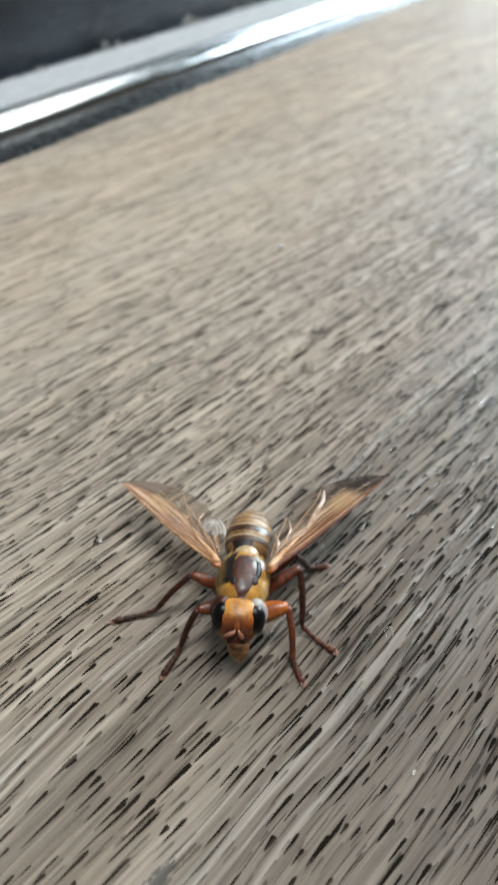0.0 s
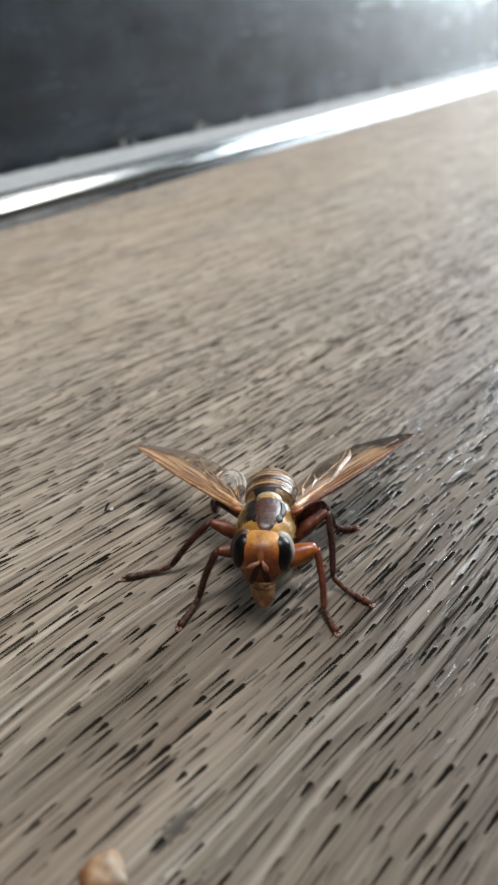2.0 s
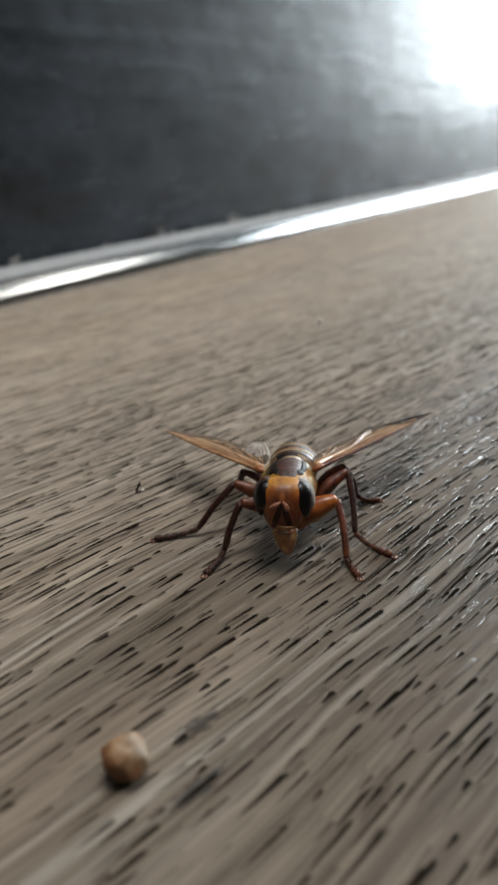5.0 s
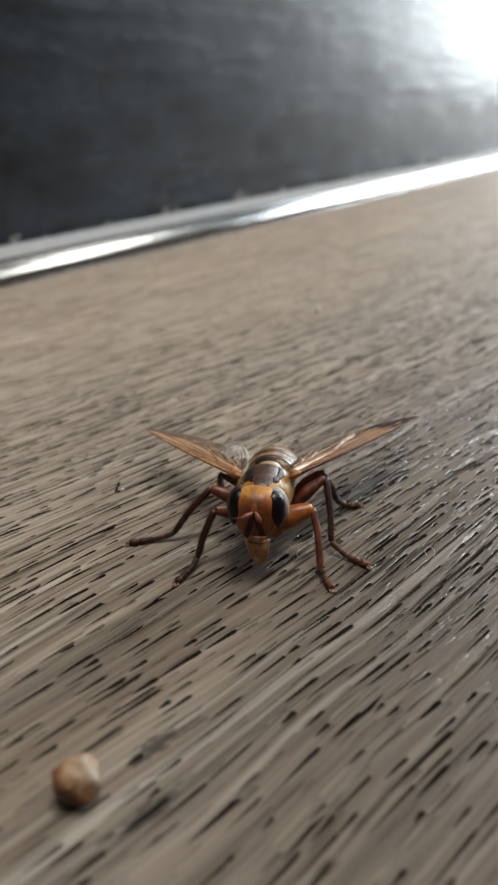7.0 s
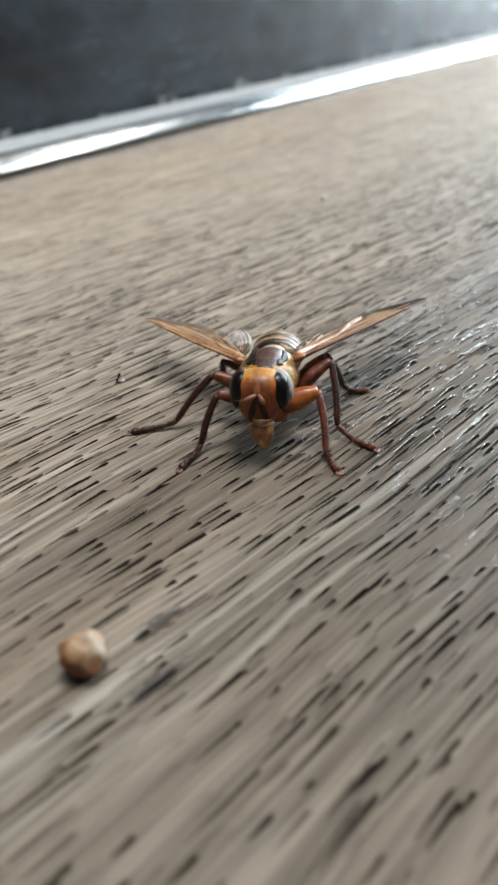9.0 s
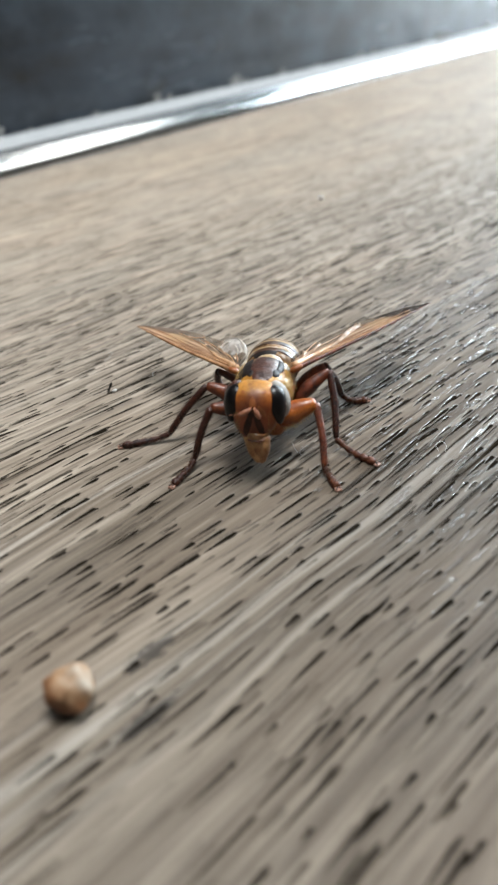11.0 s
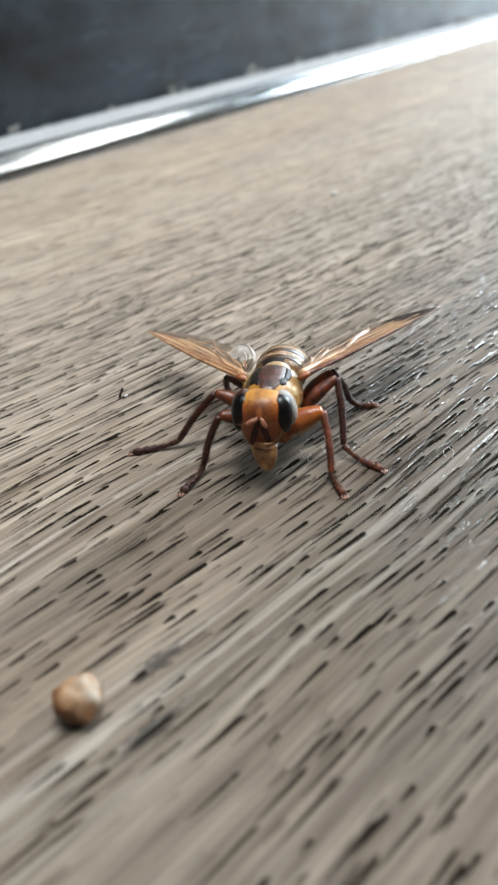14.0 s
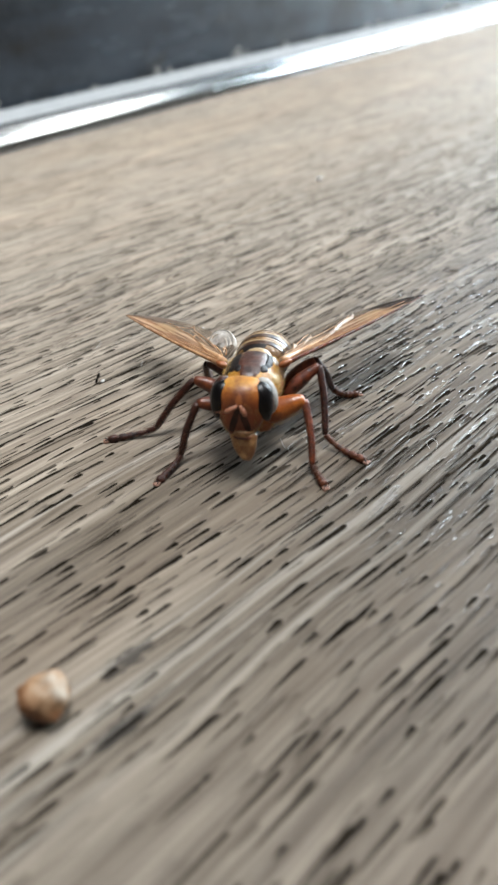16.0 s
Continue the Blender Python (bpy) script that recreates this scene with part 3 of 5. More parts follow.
def curve_points(ctrl, steps):
    """Catmull-Rom points through the control points."""
    c = [Vector(q) for q in ctrl]
    c = [c[0] * 2 - c[1]] + c + [c[-1] * 2 - c[-2]]
    out = []
    for i in range(1, len(c) - 2):
        for k in range(steps):
            t = k / steps
            a, b, d, e = c[i - 1], c[i], c[i + 1], c[i + 2]
            out.append(0.5 * ((2 * b) + (d - a) * t + (2 * a - 5 * b + 4 * d - e) * t * t + (3 * b - a - 3 * d + e) * t ** 3))
    out.append(c[-2])
    return out


def ball(centre, axes, radii, seg=24, rings=16, shape=None):
    """An ellipsoid about centre with its own axes; shape(p) may push unit-sphere points first."""
    bm = bmesh.new()
    bmesh.ops.create_uvsphere(bm, u_segments=seg, v_segments=rings, radius=1.0)
    for v in bm.verts:
        q = shape(v.co.copy()) if shape else v.co
        v.co = Vector(centre) + axes[0] * (q.x * radii[0]) + axes[1] * (q.y * radii[1]) + axes[2] * (q.z * radii[2])
    return bm


def hair_bm(roots, rng, length, width, bend=0.35):
    """Tapered three-sided hairs from (place, direction) pairs."""
    bm = bmesh.new()
    for place, way in roots:
        way = (way + Vector((rng.uniform(-1, 1), rng.uniform(-1, 1), rng.uniform(-1, 1))) * bend).normalized()
        s = way.orthogonal().normalized() * width
        t = way.cross(s)
        ln = length * rng.uniform(0.6, 1.3)
        base = [bm.verts.new(place + s), bm.verts.new(place - s * 0.5 + t * 0.87), bm.verts.new(place - s * 0.5 - t * 0.87)]
        top = bm.verts.new(place + way * ln)
        for i in range(3):
            bm.faces.new((base[i], base[(i + 1) % 3], top))
    return bm


def thing(name, place, label, category, **tags):
    ob = new(name)
    ob.empty_display_size = 0.005
    ob.location = Vector(place) * MM
    return tagged(ob, label, category, **tags)


# ---- room and table ----


def build_room():
    t = 0.12
    x0, x1, y0, y1, z0, z1 = ROOM_X0, ROOM_X1, ROOM_Y0, ROOM_Y1, FLOOR_Z, CEIL_Z
    tagged(part("floor", box((x0 - t, y0 - t, z0 - t), (x1 + t, y1 + t, z0)), FLOORING, scale=1, smooth=False), "plain grey floor under the table", "floor", kind="structure")
    tagged(part("ceiling", box((x0 - t, y0 - t, z1), (x1 + t, y1 + t, z1 + t)), CEILING, scale=1, smooth=False), "plain pale painted ceiling", "ceiling", kind="structure")
    tagged(part("wall_north", box((x0, y1, z0), (x1, y1 + t, z1)), LACQUER, scale=1, smooth=False),
           "dark glossy lacquered panel wall with smudges and scratches", "wall", kind="structure")
    tagged(part("wall_south", box((x0, y0 - t, z0), (x1, y0, z1)), PLASTER, scale=1, smooth=False), "plain beige plaster wall", "wall", kind="structure")
    tagged(part("wall_west", box((x0 - t, y0 - t, z0), (x0, y1 + t, z1)), PLASTER, scale=1, smooth=False), "plain beige plaster wall", "wall", kind="structure")
    bm = box((x1, y0 - t, z0), (x1 + t, y1 + t, WIN_Z0))
    add_box(bm, (x1, y0 - t, WIN_Z1), (x1 + t, y1 + t, z1))
    add_box(bm, (x1, y0 - t, WIN_Z0), (x1 + t, WIN_Y0, WIN_Z1))
    add_box(bm, (x1, WIN_Y1, WIN_Z0), (x1 + t, y1 + t, WIN_Z1))
    tagged(part("wall_east", bm, PLASTER, scale=1, smooth=False), "plain beige plaster wall with a wide window", "wall", kind="structure")
    win = tagged(new("window_1"), "wide bright window with a pale painted frame", "window", kind="structure")
    win.location = (x1 + t / 2, 0, 0)
    for lo, hi in (((WIN_Y0, WIN_Z0), (WIN_Y1, WIN_Z0 + 0.05)), ((WIN_Y0, WIN_Z1 - 0.05), (WIN_Y1, WIN_Z1)),
                   ((WIN_Y0, WIN_Z0 + 0.05), (WIN_Y0 + 0.05, WIN_Z1 - 0.05)), ((WIN_Y1 - 0.05, WIN_Z0 + 0.05), (WIN_Y1, WIN_Z1 - 0.05))):
        part("window_frame", box((-0.03, lo[0], lo[1]), (0.03, hi[0], hi[1]), 0.004), FRAME, win, scale=1, smooth=False)
    pane = part("pane", box((-0.003, WIN_Y0 + 0.05, WIN_Z0 + 0.05), (0.003, WIN_Y1 - 0.05, WIN_Z1 - 0.05)), GLASS, win, scale=1, smooth=False)
    pane.visible_shadow = False
    # unseen housings; the second only covers the added overhead lamp
    for lx, ly, hw, hd in ((LAMP_X, LAMP_Y, LAMP_W / 2 + 0.02, LAMP_D / 2 + 0.02), (OVER_X, OVER_Y, OVER_W / 2 + 0.02, OVER_D / 2 + 0.02)):
        lamp = tagged(new("unseen_ceiling_light"), "unseen flat white rectangular ceiling light", "ceiling light", group="ceiling lights")
        lamp.location = (lx, ly, CEIL_Z)
        part("housing", box((-hw, -hd, -0.03), (hw, hd, 0.0), 0.004), FRAME, lamp, scale=1, smooth=False)


TABLE_X0, TABLE_X1, TABLE_Y0, TABLE_Y1, TABLE_T = -560.0, 900.0, -430.0, 86.0, 32.0


def table_height(y):
    """The board is cupped: it lifts a little towards its back edge."""
    return 1.3 * max(0.0, (y - 40.0) / 46.0) ** 1.6


def build_table():
    table = thing("table", (0, 0, 0), "weathered grey-brown wooden table with open dark pores", "table")
    bm = bmesh.new()
    # cross-section with rounded edges, carried along x
    prof = [(TABLE_Y0, -TABLE_T + 3), (TABLE_Y0, -4.0), (TABLE_Y0 + 1.2, -1.2), (TABLE_Y0 + 4, 0.0)]
    prof += [(float(y), table_height(float(y))) for y in np.linspace(TABLE_Y0 + 30, TABLE_Y1 - 2.5, 48)]
    top = table_height(TABLE_Y1)
    prof += [(TABLE_Y1 - 1.0, top - 0.15), (TABLE_Y1 - 0.25, top - 0.7), (TABLE_Y1, top - 1.8), (TABLE_Y1, -TABLE_T + 3), (TABLE_Y1 - 3, -TABLE_T), (TABLE_Y0 + 3, -TABLE_T)]
    rings = [[bm.verts.new((float(x), y, z)) for y, z in prof] for x in np.linspace(TABLE_X0, TABLE_X1, 25)]
    bridge(bm, rings)
    bmesh.ops.recalc_face_normals(bm, faces=bm.faces)
    part("tabletop", bm, WOOD, table)
    for x in (TABLE_X0 + 60, TABLE_X1 - 60):
        for y in (TABLE_Y0 + 50, TABLE_Y1 - 60):
            part("leg", box((x - 28, y - 28, FLOOR_Z * 1000), (x + 28, y + 28, -TABLE_T), 3.0), WOOD, table, smooth=False)
    return table


def extrude_profile(prof, x0, x1, steps=40):
    bm = bmesh.new()
    rings = [[bm.verts.new((float(x), y, z)) for y, z in prof] for x in np.linspace(x0, x1, steps)]
    bridge(bm, rings)
    bmesh.ops.recalc_face_normals(bm, faces=bm.faces)
    return bm


def build_trim():
    trim = tagged(new("trim"), "dusty aluminium edging strip along the dark panel", "trim", kind="structure")
    bead = [(100.4, -7.0), (100.4, -1.7), (100.7, -1.15), (101.3, -0.5), (102.0, 0.1), (102.8, 0.65), (103.6, 1.0), (104.5, 1.15), (105.0, 1.17), (105.0, -7.0)]
    part("bead", extrude_profile(bead, -900, 2300), METAL, trim, "bright rounded aluminium bead")
    lip = [(105.2, -7.0), (105.2, 1.0), (105.5, 1.1), (111.4, 1.05), (117.2, 1.1), (117.9, 0.9), (117.9, -7.0)]
    part("lip", extrude_profile(lip, -900, 2300), LIP, trim, "grey dusty aluminium lip", smooth=False)
    gasket = [(88.5, -7.0), (88.5, -4.0), (89.2, -3.4), (99.8, -2.5), (100.2, -2.8), (100.2, -7.0)]
    part("gasket", extrude_profile(gasket, -900, 2300), GASKET, trim, "black glossy gasket in the gap", smooth=False)
    back = [(88.5, -16.0), (88.5, -7.3), (121.6, -7.3), (121.6, -16.0)]
    part("back_rail", extrude_profile(back, -900, 2300, 4), GASKET, trim, smooth=False)
    fill = [(118.1, -7.0), (118.1, 0.3), (121.8, 0.1), (121.8, -7.0)]
    part("joint", extrude_profile(fill, -900, 2300, 4), GASKET, trim, smooth=False)


def build_dust():
    """Ragged lint gathered along the back of the strip."""
    rng = random.Random(5)
    bm = bmesh.new()

    def clump(x, y, z, r):
        res = bmesh.ops.create_icosphere(bm, subdivisions=1, radius=1.0)
        for v in res["verts"]:
            s = r * rng.uniform(0.55, 1.35)
            v.co = Vector((x + v.co.x * s * 1.5, y + v.co.y * s * 0.8, z + v.co.z * s))

    for k in range(420):
        x = -60 + k * 1.35 + rng.uniform(-0.6, 0.6)
        clump(x, 117.2 + rng.uniform(-0.9, 0.5), 1.05 + rng.uniform(-0.1, 0.2), rng.uniform(0.15, 0.42))
    for x, r in ((119.7, 1.6), (124.0, 1.0), (151.5, 2.0), (156.5, 1.2), (176.0, 1.0), (196.0, 1.1), (224.0, 1.4), (233.0, 1.5), (288.5, 2.4), (297.0, 1.6), (70.0, 1.3), (98.0, 0.9), (340.0, 2.0)):
        for _ in range(7):
            clump(x + rng.uniform(-1.6, 1.6) * r * 0.6, 117.4 + rng.uniform(-0.6, 0.6), 1.0 + rng.uniform(0.0, 1.0) * r, r * rng.uniform(0.25, 0.45))
    tagged(part("dust", bm, DUST), "pale grey lint and dust along the metal strip", "dust", kind="stuff")


build_room()
build_table()
build_trim()
build_dust()

# ---- hoverfly ----
UP = Vector((0, 0, 1))
TAIL, SIDE, _ = heading(27.0)


def at(x, y, z):
    return Vector((x, y, z)) - BASE


def body(a, b, z):
    return TAIL * a + SIDE * b + UP * z


# profile of the thorax along the tailward axis: place, half width, half height, middle height
THORAX = [(-3.55, 0.55, 0.6, 4.55), (-3.3, 1.1, 1.05, 4.5), (-2.7, 1.65, 1.55, 4.35), (-1.8, 1.98, 1.85, 4.2), (-0.6, 2.08, 1.95, 4.1), (0.4, 1.95, 1.9, 4.05),
          (1.2, 1.65, 1.65, 3.95), (1.8, 1.25, 1.25, 3.9), (2.2, 0.8, 0.8, 3.8)]
ABDOMEN = [(1.7, 0.9, 0.8, 3.8), (2.1, 1.5, 1.25, 3.8), (2.8, 1.85, 1.5, 3.75), (3.8, 2.0, 1.66, 3.65), (5.0, 1.98, 1.64, 3.5), (6.2, 1.75, 1.48, 3.25), (7.1, 1.32, 1.12, 3.05),
           (7.8, 0.8, 0.66, 2.9), (8.1, 0.3, 0.25, 2.8)]


def section(table, a):
    k = [r[0] for r in table]
    return [float(np.interp(a, k, [r[i] for r in table])) for i in (1, 2, 3)]


def skin(table, a, th, lift=0.0):
    """Point on a lofted body: th is the angle from the top, positive to SIDE."""
    hw, hh, zc = section(table, a)
    return body(a, (hw + lift) * math.sin(th), zc + (hh + lift) * math.cos(th))


def loft(table, a0, a1, steps, seg=36, lift=0.0, caps=True):
    bm = bmesh.new()
    rings = [[bm.verts.new(skin(table, float(a), 2 * math.pi * k / seg, lift)) for k in range(seg)] for a in np.linspace(a0, a1, steps)]
    bridge(bm, rings, caps=caps)
    bmesh.ops.recalc_face_normals(bm, faces=bm.faces)
    return bm


def skin_patch(table, outline, lift, n_a=14, n_t=14):
    """A raised patch; outline(s) gives (th0, th1) for s in 0..1 along a0..a1."""
    a0, a1, edge = outline
    bm = bmesh.new()
    grid = []
    for i in range(n_a + 1):
        s = i / n_a
        t0, t1 = edge(s)
        row = []
        for j in range(n_t + 1):
            q = j / n_t
            rim = min(1.0, 6 * min(s, 1 - s, q, 1 - q))
            row.append(bm.verts.new(skin(table, a0 + (a1 - a0) * s, t0 + (t1 - t0) * q, -0.02 + lift * rim)))
        grid.append(row)
    bridge(bm, grid, closed=False, caps=False)
    bmesh.ops.recalc_face_normals(bm, faces=bm.faces)
    return bm


def build_body(fly):
    thorax = part("thorax", loft(THORAX, -3.55, 2.2, 26), YELLOW, fly, "golden yellow thorax with a dark shield")

    def shield_edge(s):
        # narrow between the shoulders, widest behind the middle
        w = (0.30 + 0.18 * min(1.0, s / 0.45)) * (1 - abs(2 * s - 1) ** 5) ** 0.5 + 0.03
        return -w - 0.05, w - 0.05
    part("shield", skin_patch(THORAX, (-3.35, 0.95, shield_edge), 0.07, 22, 18), SHIELD, thorax, "dark red-brown back shield")

    def spot_edge(c, w):
        return lambda s: (c - w * math.sin(math.pi * s) - 0.01, c + w * math.sin(math.pi * s) + 0.01)

    def flank_edge(inner, outer):
        return lambda s: (inner, inner + (outer - inner) * (math.sin(math.pi * min(1.0, 0.08 + 0.9 * s)) ** 0.45) + 0.01)
    part("dark_flank", skin_patch(THORAX, (-2.2, 1.6, flank_edge(0.38, 1.8)), 0.085, 20, 12), BLACK, thorax, "broad black flank of the shield")
    part("dark_flank", skin_patch(THORAX, (-1.55, 0.85, flank_edge(-0.48, -0.78)), 0.085, 18, 10), BLACK, thorax, "short black flank of the shield")
    part("pale_spot", skin_patch(THORAX, (-0.35, 1.0, spot_edge(-0.84, 0.22)), 0.10, 12, 8), PALE_SPOT, thorax, "shining white spot beside the shield")
    part("grey_spot", skin_patch(THORAX, (0.1, 1.25, spot_edge(-0.56, 0.14)), 0.09, 12, 8), SHEEN_SPOT_GREY, thorax, "grey spot behind the shield")
    part("dark_spot", skin_patch(THORAX, (-2.2, -1.2, spot_edge(-0.52, 0.16)), 0.09, 12, 8), BLACK, thorax, "black spot on the shield")
    part("dark_spot", skin_patch(THORAX, (-2.4, -1.5, spot_edge(0.40, 0.15)), 0.09, 12, 8), BLACK, thorax, "black spot on the shield")
    part("cream_spot", skin_patch(THORAX, (-2.2, -0.9, spot_edge(-1.12, 0.24)), 0.07, 10, 8), CREAM, thorax, "cream spot on the shoulder")
    for sgn, mat in ((1, CHESTNUT), (-1, TAWNY)):
        part("pleuron", skin_patch(THORAX, (-1.5, 1.9, lambda s, sgn=sgn: (sgn * (1.12 + 0.25 * (1 - s)), sgn * 2.3)), 0.09, 14, 12), mat, thorax, "red-brown side plate under the wing")
    scut = ball(body(1.55, 0, 4.86), (TAIL, SIDE, UP), (0.85, 1.02, 0.66), 24, 14)
    part("scutellum", scut, GOLDRIM, fly, "pale gold rounded scutellum")
    part("sternum", ball(body(-0.9, 0, 2.85), (TAIL, SIDE, UP), (2.1, 1.35, 1.15), 28, 18), CHESTNUT, fly, "dusky brown underside of the thorax")
    rng = random.Random(11)
    roots = []
    for _ in range(2600):
        a, th = rng.uniform(-3.3, 1.9), rng.choice((-1, 1)) * rng.uniform(0.9, 2.3)
        q = skin(THORAX, a, th, -0.02)
        out = (SIDE * math.sin(th) + UP * math.cos(th) + TAIL * 0.5).normalized()
        roots.append((q, out))
    tagged(part("pile", hair_bm(roots, rng, 0.26, 0.010), PILE, thorax, "short golden hairs"), kind="stuff")
    roots = []
    for _ in range(500):
        a, th = rng.uniform(-2.6, 1.6), rng.choice((-1, 1)) * rng.uniform(0.72, 1.1)
        roots.append((skin(THORAX, a, th, 0.03), (SIDE * math.sin(th) + UP * math.cos(th) + TAIL * 0.8).normalized()))
    tagged(part("down", hair_bm(roots, rng, 0.22, 0.006), PILE, thorax), kind="stuff")
    # abdomen: overlapping rings, each with a dark band and a pale rim
    cuts = [1.7, 3.5, 4.8, 5.9, 6.9, 8.1]
    for k, (a0, a1) in enumerate(zip(cuts, cuts[1:])):
        seg = part("tergite", loft(ABDOMEN, a0, a1 - 0.02, 8, lift=0.03), GOLDBROWN, fly, "golden brown abdomen ring")
        if k < 4:
            wide = (0.50, 0.72, 0.16, 0.10)[k]
            part("dark_band", loft(ABDOMEN, a1 - wide - 0.16, a1 - 0.205, 6, lift=0.06), BAND, seg, "dark cross band")
            part("pale_rim", loft(ABDOMEN, a1 - 0.20, a1 - 0.03, 3, lift=0.075), GOLDRIM, seg, "pale rear rim")
        if k == 0:
            part("dark_patch", skin_patch(ABDOMEN, (1.95, 3.45, lambda s: (-0.42 - 0.10 * s, 0.95 + 0.15 * s)), 0.06, 10, 10), BLACK, seg, "black patch on the first ring")
    roots = []
    for _ in range(900):
        a, th = rng.uniform(2.6, 7.8), rng.uniform(-2.0, 2.0)
        roots.append((skin(ABDOMEN, a, th, 0.03), (SIDE * math.sin(th) + UP * math.cos(th) + TAIL * 1.4).normalized()))
    return roots, rng


def face_point(s, h, lift=0.0):
    """Front of the head: s sideways, h upwards, both in millimetres from the middle."""
    q = max(0.0, 1 - abs(s / 1.52) ** 2.2 - abs(h / (1.68 if h > 0 else 2.25)) ** 3.0)
    bulge = 0.16 * math.exp(-((h - 0.50) / 0.55) ** 2 - (s / 0.42) ** 2) - 0.12 * math.exp(-((h + 0.95) / 0.45) ** 2 - (s / 0.6) ** 2)
    drop = 0.16 * (-h) if h < 0 else 0.0
    narrow = 1.04 - 0.30 * (-h / 2.25) ** 1.7 if h < 0 else 1.04 - 0.02 * h / 1.68
    return HEAD_C + HEAD_SIDE * (s * narrow) + UP * h + HEAD_FWD * (1.30 * q ** 0.42 + bulge + drop + lift)


def ribbon(points, widths, lift):
    """A low ridge lying on the face through (s, h) points."""
    bm = bmesh.new()
    rings = []
    n = len(points)
    for i, ((s, h), w) in enumerate(zip(points, widths)):
        s0, h0 = points[max(i - 1, 0)]
        s1, h1 = points[min(i + 1, n - 1)]
        d = Vector((s1 - s0, h1 - h0)).normalized()
        row = []
        for j in range(7):
            q = j / 3 - 1
            row.append(bm.verts.new(face_point(s - d.y * w * q, h + d.x * w * q, lift * (1 - q * q) + 0.004)))
        rings.append(row)
    bridge(bm, rings, closed=False, caps=False)
    bmesh.ops.recalc_face_normals(bm, faces=bm.faces)
    for f in bm.faces:
        if f.normal.dot(HEAD_FWD) < 0:
            f.normal_flip()
    return bm


def lin(a, b, n):
    return [(a[0] + (b[0] - a[0]) * i / n, a[1] + (b[1] - a[1]) * i / n) for i in range(n + 1)]


def wide(v):
    return math.copysign(abs(v) ** 0.70, v)


def soft(v):
    """Squares a round outline a little."""
    return math.copysign(abs(v) ** (0.55 if v > 0 else 0.80), v)


